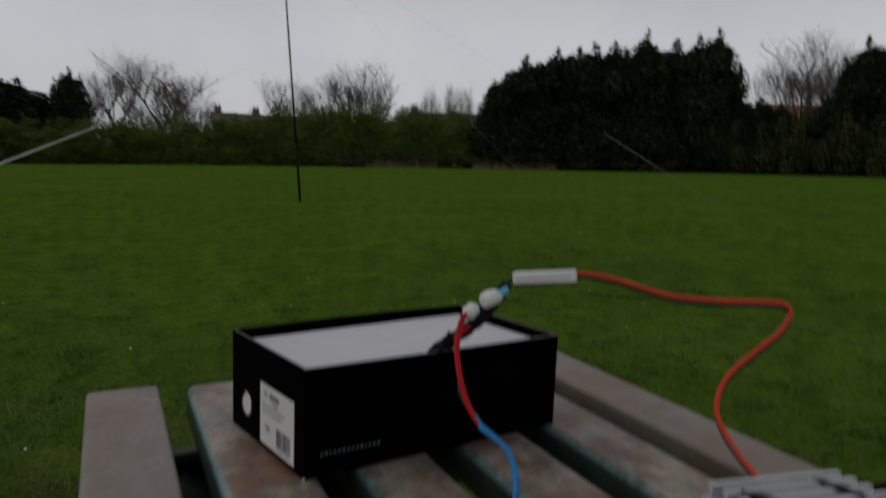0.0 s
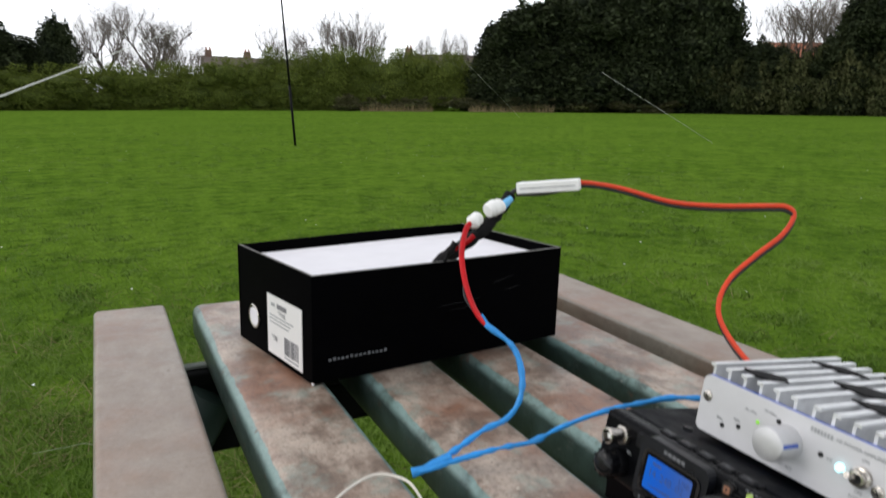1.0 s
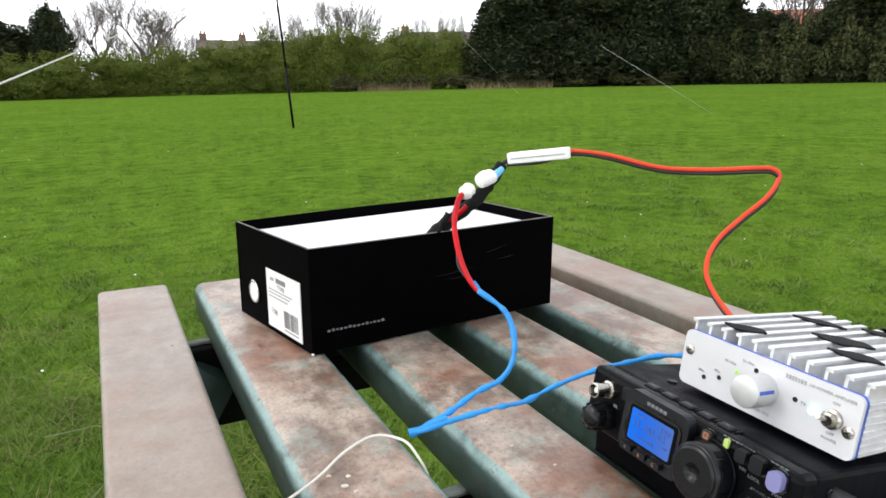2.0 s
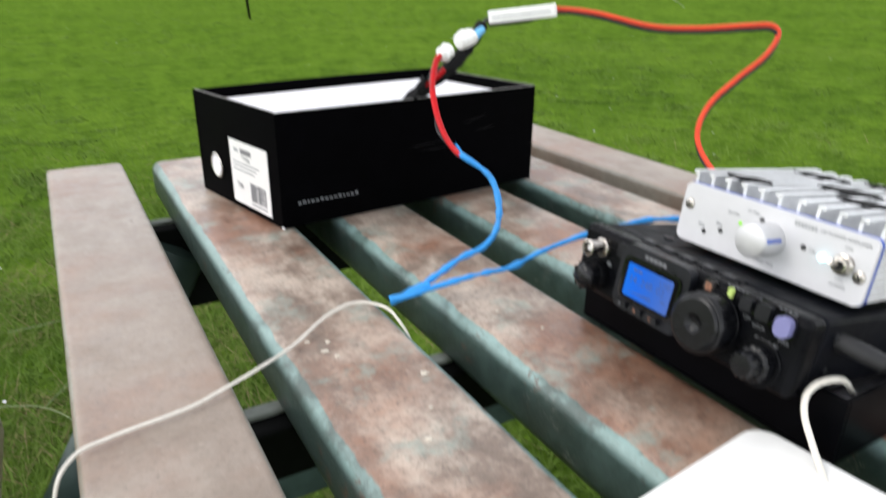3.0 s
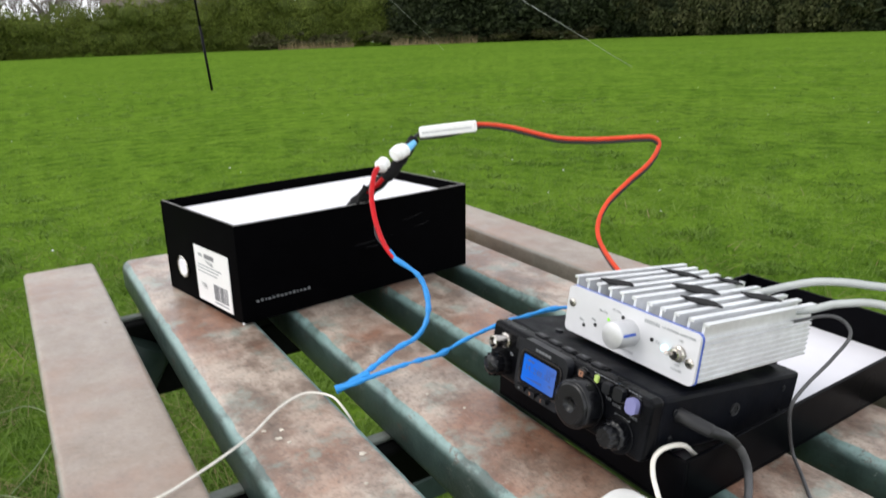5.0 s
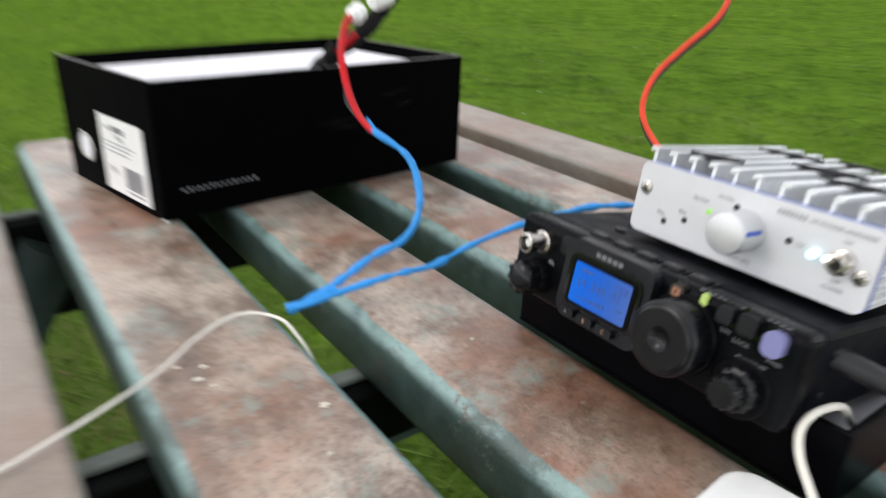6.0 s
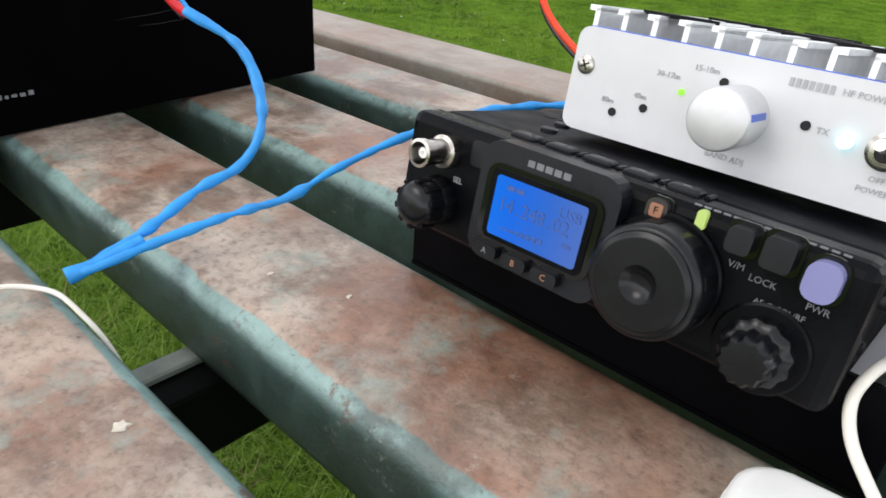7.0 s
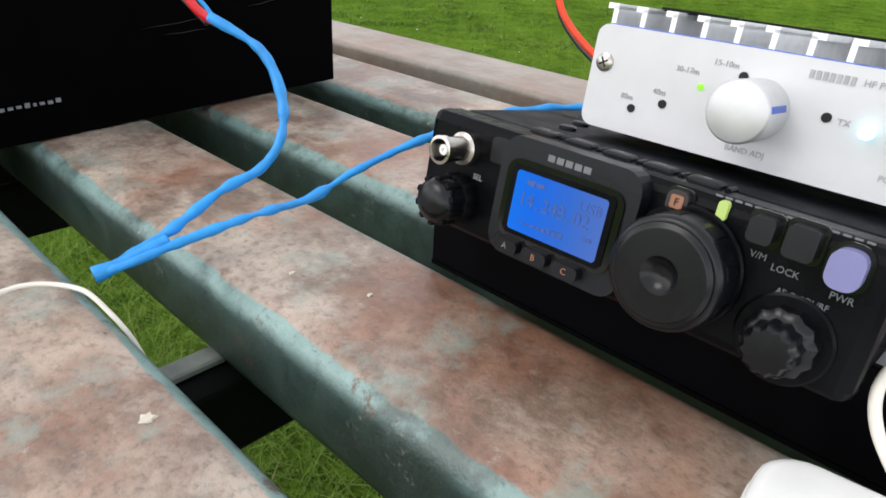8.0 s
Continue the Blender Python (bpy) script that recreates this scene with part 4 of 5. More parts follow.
for x, z in ((-0.0510, 0.0205), (0.0515, 0.0130)):
    scr = part("screw", lathe([(0.0032, 0.0), (0.0031, 0.0006), (0.0022, 0.0011), (0.0004, 0.0012)], 24, "y"), M_CHROME, face, "cross-head screw", pose(x, 0.0, z, 0, 0, 180))
    part("slot", rbox(-0.0018, 0.0018, 0.0009, 0.0013, -0.0003, 0.0003), M_HOLE, scr, "", pose(0, 0, 0, 0, 30, 0))
    part("slot", rbox(-0.0003, 0.0003, 0.0009, 0.0013, -0.0018, 0.0018), M_HOLE, scr, "", pose(0, 0, 0, 0, 30, 0))
for k in range(7):
    part("model_mark", rbox(0.0136 + 0.0018 * k, 0.0148 + 0.0018 * k, -0.0003, 0.0, 0.0276, 0.0300), M_INK_PALE, face, "grey print bar")
lettering("HF POWER AMPLIFIER", 0.0026, M_INK_PALE, face, pose(0.0402, -0.0002, 0.0288), "face_word", "grey printed words")
for word, x, z in (("ON", 0.0430, 0.0248), ("OFF", 0.0430, 0.0084), ("POWER", 0.0430, 0.0052)):
    lettering(word, 0.0024, M_INK_PALE, face, pose(x, -0.0002, z), "face_word", "small grey printed word")
for word, x, z in (("80m", -0.0400, 0.0110), ("40m", -0.0290, 0.0147), ("30-17m", -0.0215, 0.0232), ("15-10m", -0.0100, 0.0272), ("TX", 0.0262, 0.0175), ("BAND ADJ", 0.0025, 0.0030)):
    lettering(word, 0.0026, M_INK_PALE, face, pose(x, -0.0002, z), "face_word", "small grey printed word")

# ---- white charger, plugs and cables beside the radio ----
def charger_body():
    bm = rbox(-0.155, 0, -0.105, 0, 0, 0.014, 0.013, 6, axis=2)
    bmesh.ops.bevel(bm, geom=[e for e in bm.edges if abs(e.verts[0].co.z - e.verts[1].co.z) < 1e-6 and len(e.link_faces) == 2 and any(len(f.verts) > 8 for f in e.link_faces)], offset=0.003, segments=3, profile=0.5, affect="EDGES")
    return bm


charger = thing("charger", pose(0.2975, 0.2605, TOP + 0.001, 0, 0, 6), "white plastic charger with rounded corners lying on the planks", "charger")
part("base", rbox(-0.156, 0.0008, -0.106, 0.0008, 0, 0.0075, 0.0135, 6, axis=2), M_WHITE_PLASTIC, charger)
part("cover", charger_body(), M_WHITE_PLASTIC, charger, "", pose(0, 0, 0.0009) @ Matrix.Diagonal((0.99, 0.99, 1, 1)), smooth=True)
cable("white_cable", [(0.283, 0.212, 0.752), (0.290, 0.222, 0.7575), (0.2955, 0.2315, 0.764), (0.2995, 0.2395, 0.772), (0.3035, 0.2430, 0.7800), (0.311, 0.2420, 0.7850), (0.3255, 0.2395, 0.7830), (0.340, 0.2400, 0.770), (0.365, 0.2415, 0.750)], 0.0016, M_WHITE_CABLE, "white charger cable looped over the lid's corner")
cable("white_cable", [(0.212, 0.440, 0.66), (0.206, 0.452, 0.72), (0.199, 0.466, 0.743), (0.193, 0.480, 0.7475), (0.177, 0.491, 0.748), (0.153, 0.483, 0.746), (0.127, 0.464, 0.7435), (0.100, 0.444, 0.746), (0.073, 0.434, 0.7435),
      (0.054, 0.427, 0.743), (0.018, 0.421, 0.743), (-0.001, 0.414, 0.742), (-0.012, 0.405, 0.725), (-0.022, 0.392, 0.66), (-0.028, 0.38, 0.50), (-0.05, 0.36, 0.30), (-0.09, 0.33, 0.02)], 0.0010, M_WHITE_CABLE, "thin white cable lying across two planks and hanging over the edge")
plug = thing("power_plug", pose(0, 0, 0), "black power plug in the radio's side with a dark grey cable", "plug")
part("body", tube(spline([(0.329, 0.249, 0.799), (0.331, 0.240, 0.798), (0.337, 0.229, 0.794)]), lambda s: 0.0050 - 0.0006 * s, 14), M_BLACK_WIRE, plug)
part("strain_relief", tube(spline([(0.336, 0.230, 0.7945), (0.345, 0.224, 0.790), (0.354, 0.222, 0.782)]), lambda s: 0.0038 - 0.0010 * s, 12), M_BLACK_WIRE, plug)
part("cord", tube(spline([(0.352, 0.222, 0.784), (0.361, 0.222, 0.774), (0.366, 0.220, 0.762), (0.362, 0.215, 0.750), (0.352, 0.209, 0.736), (0.344, 0.205, 0.70), (0.341, 0.20, 0.58), (0.341, 0.18, 0.40)]), 0.0026, 10), M_CORD_GREY, plug, "dark grey cord")
cable("grey_cable", [(0.445, 0.255, 0.828), (0.468, 0.234, 0.836), (0.474, 0.222, 0.826), (0.455, 0.222, 0.812), (0.428, 0.223, 0.800), (0.415, 0.224, 0.788), (0.420, 0.225, 0.768), (0.429, 0.225, 0.746), (0.416, 0.211, 0.7424), (0.386, 0.184, 0.7424), (0.358, 0.155, 0.7422), (0.345, 0.13, 0.736), (0.342, 0.11, 0.68)], 0.0012, M_CORD_GREY, "thin dark grey cable hanging over the lid's side onto the plank")
cable("grey_cable", [(0.440, 0.318, 0.826), (0.460, 0.290, 0.836), (0.472, 0.268, 0.847), (0.480, 0.250, 0.854), (0.490, 0.225, 0.857), (0.51, 0.195, 0.852), (0.54, 0.15, 0.82), (0.56, 0.09, 0.75), (0.565, 0.02, 0.745)], 0.0027, M_GREY_CABLE, "pale grey coaxial cable leaving the amplifier's back")
cable("grey_cable", [(0.442, 0.270, 0.830), (0.462, 0.246, 0.838), (0.470, 0.230, 0.846), (0.480, 0.205, 0.850), (0.50, 0.165, 0.835), (0.52, 0.10, 0.78), (0.53, 0.04, 0.745)], 0.0027, M_GREY_CABLE, "pale grey coaxial cable leaving the amplifier's back")

# ---- mast with its guys ----
MAST = Vector((3.83, 14.64, ground_z(3.83, 14.64)))
mast = thing("antenna_mast", Matrix.Translation(MAST), "thin black telescopic antenna mast standing on the grass", "mast")
TIP = Vector((-0.50, 0.0, 6.2))
for k in range(5):
    a, b = TIP * (k / 5), TIP * ((k + 1) / 5)
    part("mast_section", tube([a, b + TIP * 0.004], 0.026 - 0.0032 * k, 12), M_MAST, mast)
for gx, gy, h, joint in ((13.2, 11.7, 0.9, 0.71), (21.0, 32.0, 0.9, 0.56)):
    end = Vector((gx, gy, ground_z(gx, gy)))
    tie = (MAST + TIP * h).lerp(end, joint)
    part("antenna_wire", tube([MAST + TIP * h, tie], 0.0011, 5), M_MAST, mast, "thin dark wire", m=Matrix.Translation(-MAST))
    part("guy_line", tube([tie, end], 0.0034, 5), M_CORD, mast, "pale thin guy line", m=Matrix.Translation(-MAST))
cable("pale_cord", [(-0.62, 1.6, 0.77), (-0.325, 2.565, 0.948), (1.65, 8.6, 2.08), (3.64, 14.64, 3.2)], lambda s: 0.0085 - 0.0078 * min(1.0, 1.7 * s), M_CORD, "pale cord stretched from the mast past the table", "cord", seg=8)


# ---- trees, hedge, houses ----
def far(az, d):
    x, y = d * math.sin(radians(az)), d * math.cos(radians(az))
    return x, y, ground_z(x, y)


def leaf_cloud(name, centres, count, size, material, seed, droop=0.0, slim=0.45):
    """Many small leaf clumps filling blobs (x, y, z, rx, ry, rz), denser towards their skins."""
    rng = random.Random(seed)
    weights = [c[3] * c[4] + c[4] * c[5] + c[3] * c[5] for c in centres]
    picks = rng.choices(centres, weights, k=count)
    co, fa = [], []
    for cx, cy, cz, rx, ry, rz in picks:
        d = Vector((rng.gauss(0, 1), rng.gauss(0, 1), rng.gauss(0, 1))).normalized() * (0.5 + 0.72 * rng.random() ** 0.8)
        p = Vector((cx + d.x * rx, cy + d.y * ry, cz + d.z * rz))
        if p.z < 0.02:
            p.z = rng.uniform(0.0, 0.3)
        a = Vector((rng.gauss(0, 1), rng.gauss(0, 1), rng.gauss(0, 0.6) - droop)).normalized()
        b = a.cross(Vector((rng.gauss(0, 1), rng.gauss(0, 1), rng.gauss(0, 1)))).normalized()
        s = size * rng.uniform(0.5, 1.5)
        n = len(co)
        co += [p - a * s, p + b * s * slim, p + a * s, p - b * s * slim]
        fa.append((n, n + 1, n + 2, n + 3))
    me = bpy.data.meshes.new(name)
    me.from_pydata([tuple(c) for c in co], [], fa)
    me.materials.append(material)
    return me


def lump(name, centres, material, seed, scale=0.72):
    """Rough dark filling inside a dense bush; inner shade is put into its colour."""
    bm = bmesh.new()
    for cx, cy, cz, rx, ry, rz in centres:
        out = bmesh.ops.create_icosphere(bm, subdivisions=2, radius=1.0)
        for v in out["verts"]:
            k = scale * (1 + 0.25 * noise.noise(v.co * 2.3 + Vector((cx, cy, cz + seed))))
            v.co = Vector((cx + v.co.x * rx * k, cy + v.co.y * ry * k, max(0.0, cz + v.co.z * rz * k)))
    me = bpy.data.meshes.new(name)
    bm.to_mesh(me)
    bm.free()
    me.materials.append(material)
    return me


def bush_meshes(seed, w, d, h, n, leaves, size, leaf, core):
    rng = random.Random(seed)
    cs = []
    for _ in range(n):
        r = rng.uniform(0.35, 1.0) * h * 0.3
        cs.append((rng.uniform(-w / 2, w / 2), rng.uniform(-d / 2, d / 2), rng.uniform(r * 0.6, max(r, h - r)), r * rng.uniform(1.0, 1.7), r * 1.1, r))
    for _ in range(n // 2):
        r = rng.uniform(0.05, 0.11) * h
        cs.append((rng.uniform(-w / 2, w / 2), rng.uniform(-d / 2, d / 2), h * rng.uniform(0.82, 1.04), r * rng.uniform(0.7, 1.5), r, r * rng.uniform(1.0, 2.0)))
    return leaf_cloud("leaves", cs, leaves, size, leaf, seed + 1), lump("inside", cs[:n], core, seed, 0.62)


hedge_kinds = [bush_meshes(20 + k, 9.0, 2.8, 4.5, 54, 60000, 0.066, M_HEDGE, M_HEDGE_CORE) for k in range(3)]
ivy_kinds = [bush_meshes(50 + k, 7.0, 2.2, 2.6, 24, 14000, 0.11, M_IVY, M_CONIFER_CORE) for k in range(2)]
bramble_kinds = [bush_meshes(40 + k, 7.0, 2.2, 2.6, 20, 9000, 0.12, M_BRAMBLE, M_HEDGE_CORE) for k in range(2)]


def bush(kinds, k, az, d, s, sz, label, name="hedge_bush", category="bush", group="hedge along the field"):
    x, y, z = far(az, d)
    ob = thing(name, pose(x, y, z - 0.05, 0, 0, -az) @ Matrix.Diagonal((s, 1, sz, 1)), label, category, group)
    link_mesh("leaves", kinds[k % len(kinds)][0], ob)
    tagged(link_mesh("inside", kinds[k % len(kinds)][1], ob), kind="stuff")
    return ob


for k, (az, sz) in enumerate(((-11, 0.68), (-5, 0.70), (0, 0.70), (4.5, 0.76), (8.5, 0.78), (12.5, 0.90), (16.5, 1.02), (20.5, 1.10), (24.2, 1.06), (27.6, 0.98))):
    bush(hedge_kinds, k, az, 61, 1 if k % 2 else -1, sz, "loose green spring hedge along the field's edge")
for k, (az, sz) in enumerate(((22, 0.45), (30, 0.40), (36, 0.40), (43, 0.35))):
    bush(bramble_kinds, k, az, 57.5, 1 if k % 2 else -1, sz, "dull brown-green bramble at the field's edge", "bramble_bush", "bush", "brambles at the field's edge")


for k, (az, sz) in enumerate(((51, 1.4), (54, 1.6), (56.5, 1.7), (61.5, 1.5), (67, 1.5), (73, 1.5))):
    bush(ivy_kinds, k, az, 57.5, 1 if k % 2 else -1, sz, "dark green overgrown bush under the evergreens", "ivy_bush", "bush", "dark bushes at the field's edge")


def conifer_meshes(seed, h, w, leaves=16000, lean=0.0):
    """Shaggy dark evergreen: a ragged column of drooping sprays."""
    rng = random.Random(seed)
    cs = []
    n = 60
    for k in range(n):
        f = (k + 0.5) / n
        ring = w * (1 - f) ** 0.30 * (0.75 + 0.4 * rng.random()) * (0.6 + 0.4 * min(1, f * 6))
        a = k * 2.4 + rng.random()
        off = ring * rng.uniform(0.35, 0.75)
        r = max(0.4, ring * 0.5)
        cs.append((math.cos(a) * off, math.sin(a) * off, max(0.4, h * 0.9 * f), r, r, r * rng.uniform(0.8, 1.3)))
    # several leaders make the ragged top
    for j in range(9):
        a, off = j * 0.8 + rng.random(), w * (rng.uniform(0.25, 0.9) if j else 0.05)
        peak = h * (rng.uniform(0.76, 1.0) - 0.10 * off / w if j else 1.0)
        for q in range(6):
            r = 0.12 + 0.14 * q
            cs.append((math.cos(a) * off + rng.uniform(-0.15, 0.15), math.sin(a) * off + rng.uniform(-0.15, 0.15), peak - 0.42 * q, r, r, 0.42))
    leaf = leaf_cloud("crown", cs, leaves, 0.18, M_CONIFER, seed + 3, 0.4, 0.34)
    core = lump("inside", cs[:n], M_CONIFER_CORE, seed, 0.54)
    bm = tube([Vector((0, 0, -0.1)), Vector((0, 0, h * 0.5)), Vector((0, 0, h * 0.93))], lambda s: 0.22 * (1 - 0.85 * s), 8)
    trunk = bpy.data.meshes.new("trunk")
    bm.to_mesh(trunk)
    bm.free()
    trunk.materials.append(M_BARK)
    return leaf, core, trunk


conifer_kinds = [conifer_meshes(60 + k, 11.0, 3.0, 30000) for k in range(4)]


def conifer(k, az, d, h, wide, label="tall dark shaggy evergreen at the field's edge", group="dark evergreens"):
    x, y, z = far(az, d)
    ob = thing("evergreen_tree", pose(x, y, z - 0.1, 0, 0, 67 * k) @ Matrix.Diagonal((wide, wide, h / 11.0, 1)), label, "tree", group)
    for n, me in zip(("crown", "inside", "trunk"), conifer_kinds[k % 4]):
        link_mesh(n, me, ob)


for k, (az, d, h, wide) in enumerate(((30.2, 60, 5.0, 0.6), (31.6, 60, 8.2, 0.9), (33.2, 60, 9.6, 1.05), (35.6, 61, 10.2, 1.1), (37.0, 62, 10.6, 1.1), (38.4, 60, 10.6, 1.1), (40.2, 61, 10.9, 1.0), (42.6, 60, 11.4, 1.0), (44.8, 61, 10.8, 1.05), (46.4, 60, 11.0, 0.9), (47.8, 60, 11.4, 0.75), (49.6, 60.5, 6.4, 0.6),
                                      (58.0, 60, 10.2, 0.8), (60.2, 60, 10.8, 1.0), (63.2, 60, 11.5, 1.1), (66.5, 60, 11.0, 1.1), (51.2, 58.6, 5.9, 0.7), (52.6, 59, 5.5, 0.6), (55.6, 58.6, 5.8, 0.6), (56.9, 59, 6.2, 0.7))):
    conifer(k, az, d, h, wide * 1.2)
for k, (az, d, h, wide) in enumerate(((-12.5, 66, 8.5, 1.3), (-9.6, 64, 7.4, 1.3), (-7.4, 65, 7.7, 1.2), (-5.6, 64, 6.6, 1.2), (-4.0, 64, 5.6, 1.0), (-2.2, 63, 7.6, 0.6))):
    conifer(k + 1, az, d, h, wide, "dark evergreen behind the hedge", "evergreens behind the hedge")


def bare_tree_meshes(seed, h, spread, stems, depth=6):
    """A leafless tree: trunk and limbs in one mesh, fine twigs in another."""
    rng = random.Random(seed)
    limbs, twigs = bmesh.new(), bmesh.new()

    def grow(p, d, length, r, level):
        pts = [p]
        q, dd = p.copy(), d.copy()
        for _ in range(3):
            dd = (dd + Vector((rng.gauss(0, 0.12), rng.gauss(0, 0.12), 0.10))).normalized()
            q = q + dd * (length / 3)
            pts.append(q.copy())
        tube(pts, lambda s: r * (1 - 0.5 * s), 5 if level < 2 else 3, limbs if level < 3 else twigs, cap=False)
        if level >= depth:
            return
        kids = rng.choice((2, 3, 3, 4)) if level else stems
        for k in range(kids):
            base = pts[rng.choice((1, 2, 3, 3))] if level else pts[rng.choice((2, 3))]
            a = rng.uniform(0, 6.283)
            wide = spread * rng.uniform(0.5, 1.2)
            nd = (dd + wide * Vector((math.cos(a), math.sin(a), rng.uniform(-0.1, 0.5)))).normalized()
            grow(base, nd, length * rng.uniform(0.6, 0.86), max(0.0042, r * 0.56), level + 1)

    grow(Vector((0, 0, -0.1)), Vector((0, 0, 1)), h * 0.24, h * 0.0125, 0)
    out = []
    top = max(v.co.z for b in (limbs, twigs) for v in b.verts)
    for b, n, mt in ((limbs, "trunk", M_BARK), (twigs, "twig_crown", M_TWIG)):
        bmesh.ops.scale(b, vec=(h / top,) * 3, verts=b.verts)
        me = bpy.data.meshes.new(n)
        b.to_mesh(me)
        b.free()
        me.materials.append(mt)
        out.append(me)
    return out


bare_kinds = [bare_tree_meshes(80, 9.0, 1.0, 8), bare_tree_meshes(81, 9.0, 0.85, 8), bare_tree_meshes(84, 9.0, 1.1, 8)]


def bare_tree(k, az, d, h, wide=1.0):
    x, y, z = far(az, d)
    ob = thing("bare_tree", pose(x, y, z, 0, 0, 50 * k) @ Matrix.Diagonal((wide * h / 9, wide * h / 9, h / 9, 1)), "leafless pale branching tree behind the hedge", "tree", "leafless trees")
    for n, me in zip(("trunk", "twig_crown"), bare_kinds[k % 3]):
        link_mesh(n, me, ob)


for k, (az, d, h, wide) in enumerate(((-0.6, 68, 8.4, 0.85), (1.2, 69, 9.9, 1.0), (3.4, 70, 10.8, 1.1), (5.0, 72, 9.8, 1.0), (2.2, 63.5, 6.0, 1.0), (4.4, 63.5, 5.6, 1.1), (6.0, 63.5, 5.2, 1.0), (7.4, 80, 7.2, 0.7), (13.0, 74, 9.6, 0.75), (15.4, 72, 9.6, 0.8), (17.5, 74, 10.8, 0.8), (19.4, 73, 11.4, 0.85), (21.0, 74, 10.8, 0.75), (25.4, 82, 9.8, 0.5), (27.0, 84, 10.6, 0.5), (28.4, 82, 10.4, 0.5),
                                      (52.0, 72, 11.4, 0.85), (54.0, 70, 13.0, 0.95), (55.8, 74, 13.2, 0.9), (57.4, 72, 12.0, 0.8))):
    bare_tree(k, az, d, h, wide)


def house(az, d, w, depth, eaves, ridge, turn, roof_mat, wall_mat, chimneys, label):
    x, y, z = far(az, d)
    ob = thing("house", pose(x, y, z, 0, 0, -az + turn), label, "house", "houses behind the hedge")
    part("wall", rbox(-w / 2, w / 2, 0, depth, -0.2, eaves), wall_mat, ob)
    bm = bmesh.new()
    o = 0.35
    pts = [(-w / 2 - o, -o, eaves), (w / 2 + o, -o, eaves), (w / 2 + o, depth + o, eaves), (-w / 2 - o, depth + o, eaves), (-w / 2 - o, depth / 2, ridge), (w / 2 + o, depth / 2, ridge)]
    vs = [bm.verts.new(p) for p in pts]
    for f in ((0, 1, 5, 4), (2, 3, 4, 5), (0, 4, 3), (1, 2, 5), (3, 2, 1, 0)):
        bm.faces.new([vs[i] for i in f])
    roof = part("roof", bm, roof_mat, ob)
    for cx in chimneys:
        part("chimney", rbox(cx - 0.45, cx + 0.45, depth / 2 - 0.4, depth / 2 + 0.4, ridge - 0.6, ridge + 0.75, 0.03, 1), M_BRICK, roof)
        for q in (-0.22, 0.22):
            part("chimney_pot", lathe([(0.13, 0.0), (0.10, 0.35), (0.12, 0.4)], 12, "z"), M_ROOF_ORANGE, roof, "", pose(cx + q, depth / 2, ridge + 0.74))
    nwin = max(2, int(w / 3))
    for k in range(nwin):
        wx = -w / 2 + w * (k + 0.5) / nwin
        win = part("window", rbox(wx - 0.6, wx + 0.6, -0.05, 0.03, eaves - 1.7, eaves - 0.5), M_RENDER_WHITE, ob, "white framed window")
        for q in (-0.29, 0.29):
            part("pane", rbox(wx + q - 0.25, wx + q + 0.25, -0.07, -0.04, eaves - 1.6, eaves - 0.6), M_GLASS, win)


house(12.1, 95, 14, 7, 4.9, 6.3, 6, M_ROOF, M_BRICK, (-6.4, -1.4), "low brick terrace with a dull brown roof and chimneys")
house(26.6, 92, 10.5, 7, 5.4, 7.0, -8, M_ROOF, M_RENDER_WHITE, (-5.0,), "white-walled house with a dull brown roof and chimney")
house(54.0, 86, 7, 7, 5.2, 7.6, 10, M_ROOF_ORANGE, M_BRICK, (), "house with an orange tiled roof behind the trees")
# dry stems along the field's edge
blades("dry_stems", 1300, lambda r: (lambda d, a: (d * math.sin(a), d * math.cos(a)))(r.uniform(55.2, 56.6), radians(r.choice((r.uniform(20, 26), r.uniform(29, 36))))), 0.08, 0.75, 0.016, M_DRY, "dry straw-coloured stems at the field's edge", 9, lean=0.25)

# ---- small marks and litter ----
def flake(name, x, y, r, material, label, category, seed, top=TOP):
    """A thin crust with a ragged outline."""
    rng = random.Random(seed)
    bm = bmesh.new()
    low, high = [], []
    for k in range(14):
        a = 2 * math.pi * k / 14
        q = r * rng.uniform(0.55, 1.15)
        low.append(bm.verts.new((x + q * math.cos(a), y + q * 0.8 * math.sin(a), top - 0.0002)))
        high.append(bm.verts.new((x + 0.8 * q * math.cos(a), y + 0.65 * q * math.sin(a), top + 0.0007)))
    for k in range(14):
        bm.faces.new((low[k], low[(k + 1) % 14], high[(k + 1) % 14], high[k]))
    bm.faces.new(high)
    return tagged(part(name, bm, material, None), label, category, "pale crusts on the planks")


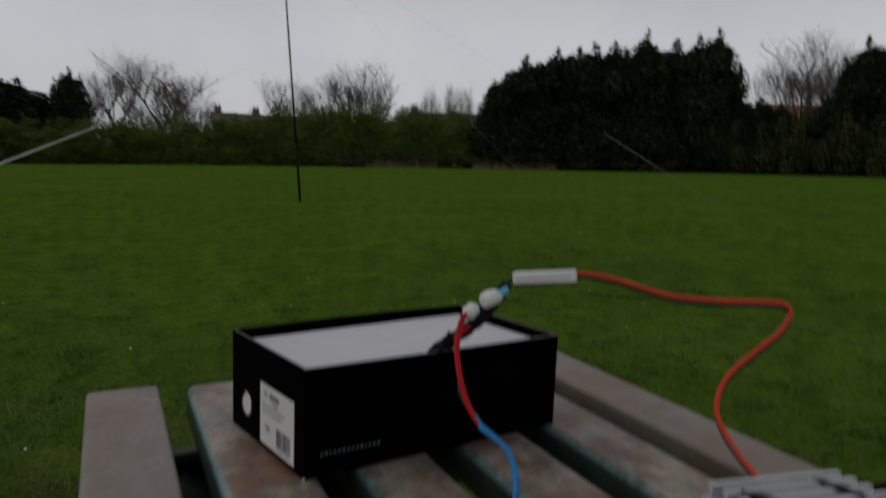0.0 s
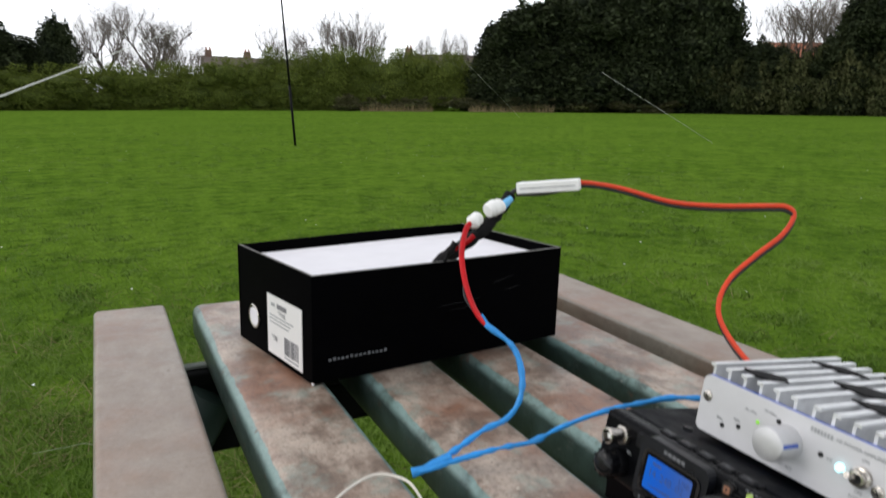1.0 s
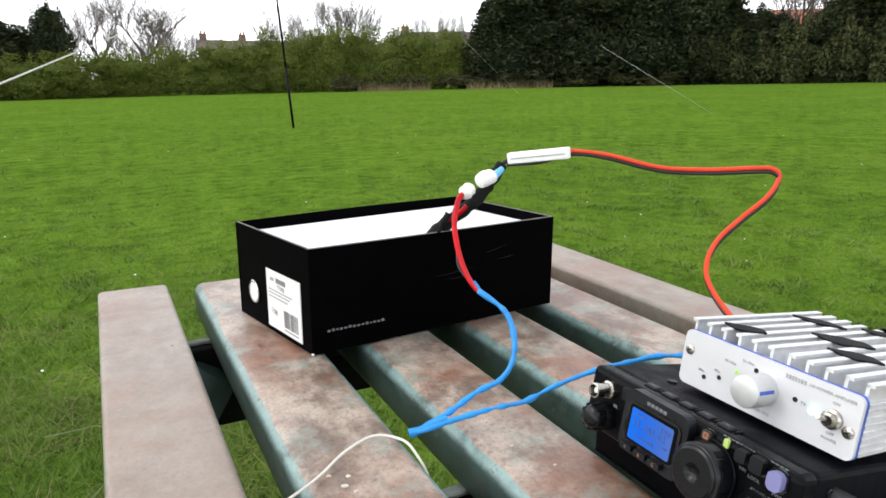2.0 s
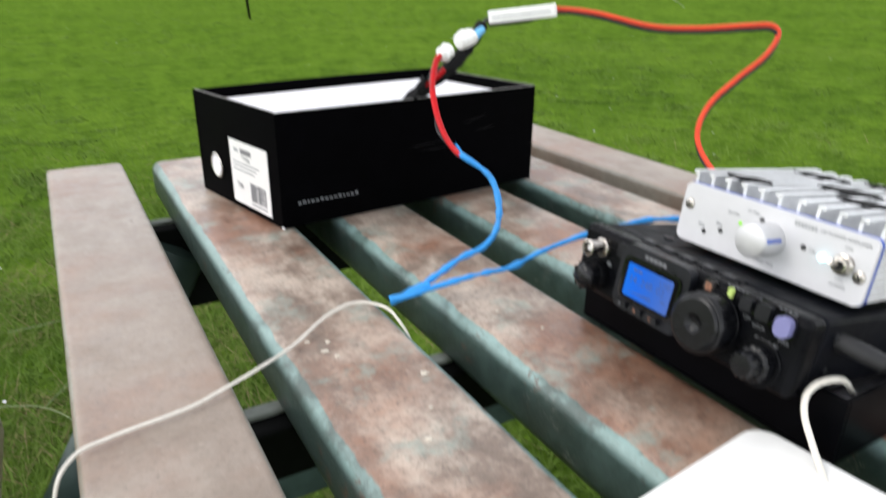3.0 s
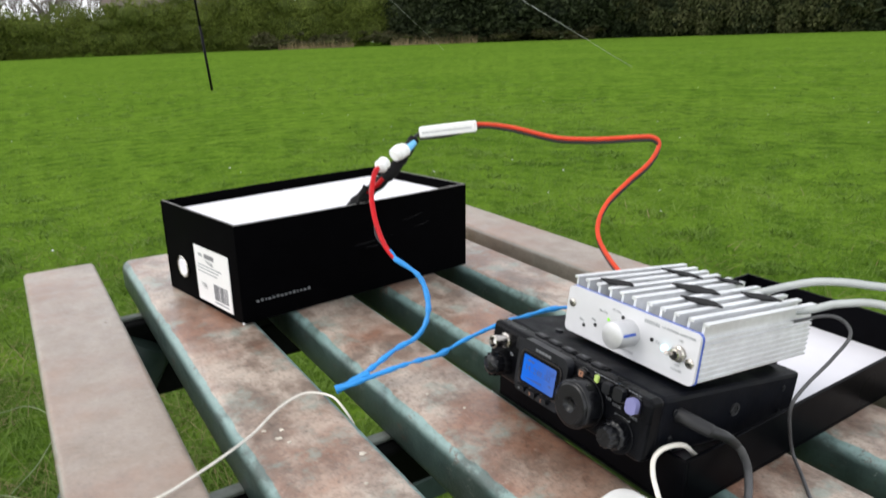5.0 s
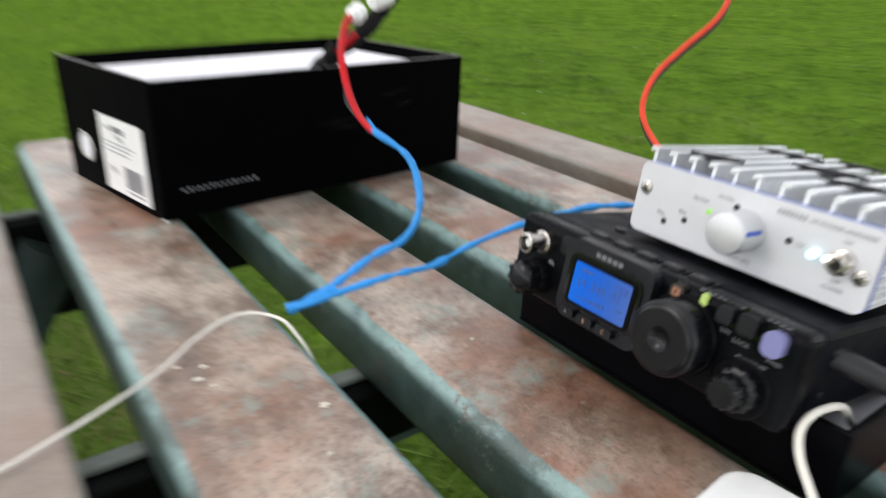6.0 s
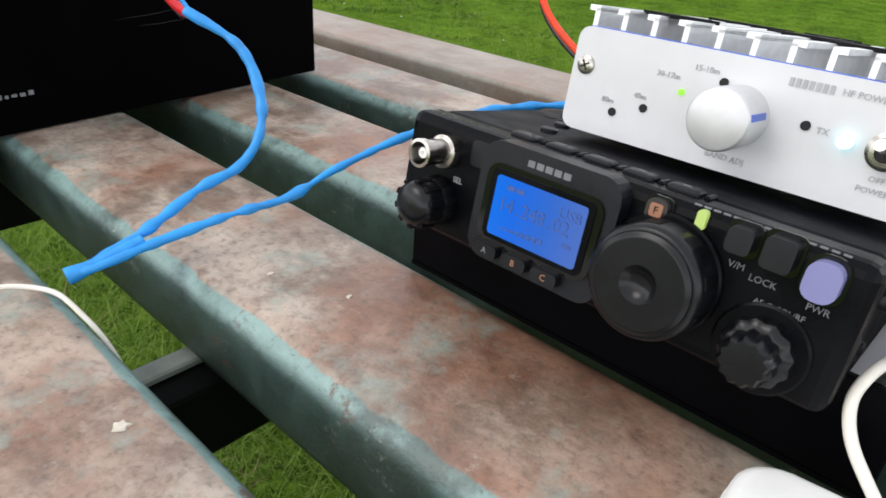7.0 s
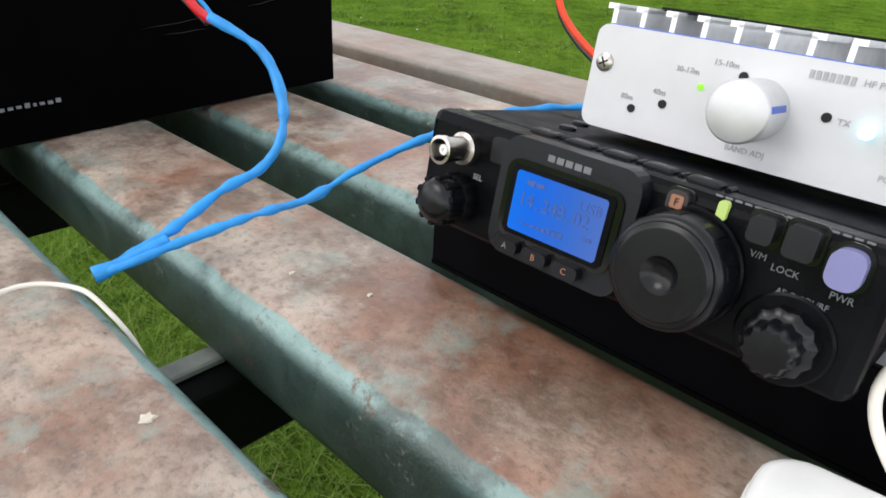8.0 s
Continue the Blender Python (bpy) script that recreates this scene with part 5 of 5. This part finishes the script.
M_LICHEN = simple("pale_lichen", (0.62, 0.57, 0.48), 0.9, 0.0, 0.2, 300, 0.5, 0.0008)
for k, (x, y, r) in enumerate(((0.185, 0.400, 0.0036), (0.148, 0.462, 0.0022), (0.142, 0.452, 0.0028), (0.147, 0.443, 0.0018), (0.136, 0.468, 0.0020), (0.158, 0.345, 0.0022), (0.172, 0.368, 0.0016), (0.268, 0.445, 0.0016), (0.281, 0.41, 0.0014))):
    flake("lichen", x, y, r, M_LICHEN, "small pale lichen crust on a plank", "lichen", 200 + k)
rng = random.Random(77)
co, fa = [], []
for _ in range(170):
    d, a = 1.5 + 26 * rng.random(), radians(rng.uniform(-14, 70))
    x, y = d * math.sin(a), d * math.cos(a)
    z, r = ground_z(x, y) + rng.uniform(0.03, 0.06), rng.uniform(0.004, 0.009)
    n = len(co)
    co += [(x + r * math.cos(q * 1.047), y + r * math.sin(q * 1.047), z + 0.3 * r * math.sin(q * 2.1)) for q in range(6)]
    fa.append(tuple(range(n, n + 6)))
me = bpy.data.meshes.new("daisies")
me.from_pydata(co, [], fa)
me.materials.append(M_PAPER)
tagged(new("daisies", me), "tiny white daisies scattered in the grass", "flower", kind="stuff")

part("worn_corner", skew_box(-0.0006, 0.0016, -0.0006, 0.0016, 0.0, 0.0020, 0.0004), M_LABEL, shoe_box, "white worn card corner")
cable("thin_wire", [(-0.20, 2.10, 0.03), (-0.115, 2.071, 0.045), (-0.067, 2.062, 0.05), (-0.028, 2.015, 0.045), (-0.002, 1.941, 0.04), (-0.005, 1.876, 0.045), (-0.027, 1.804, 0.05), (-0.061, 1.739, 0.04), (-0.12, 1.68, 0.02)], 0.0012, M_STRAW, "thin pale wire lying loose in the grass", "wire", seg=6)
cable("thin_wire", [(-0.30, 1.75, 0.03), (-0.173, 1.673, 0.045), (-0.119, 1.629, 0.05), (-0.077, 1.578, 0.045), (-0.03, 1.51, 0.02)], 0.0012, M_STRAW, "thin pale wire lying loose in the grass", "wire", seg=6)
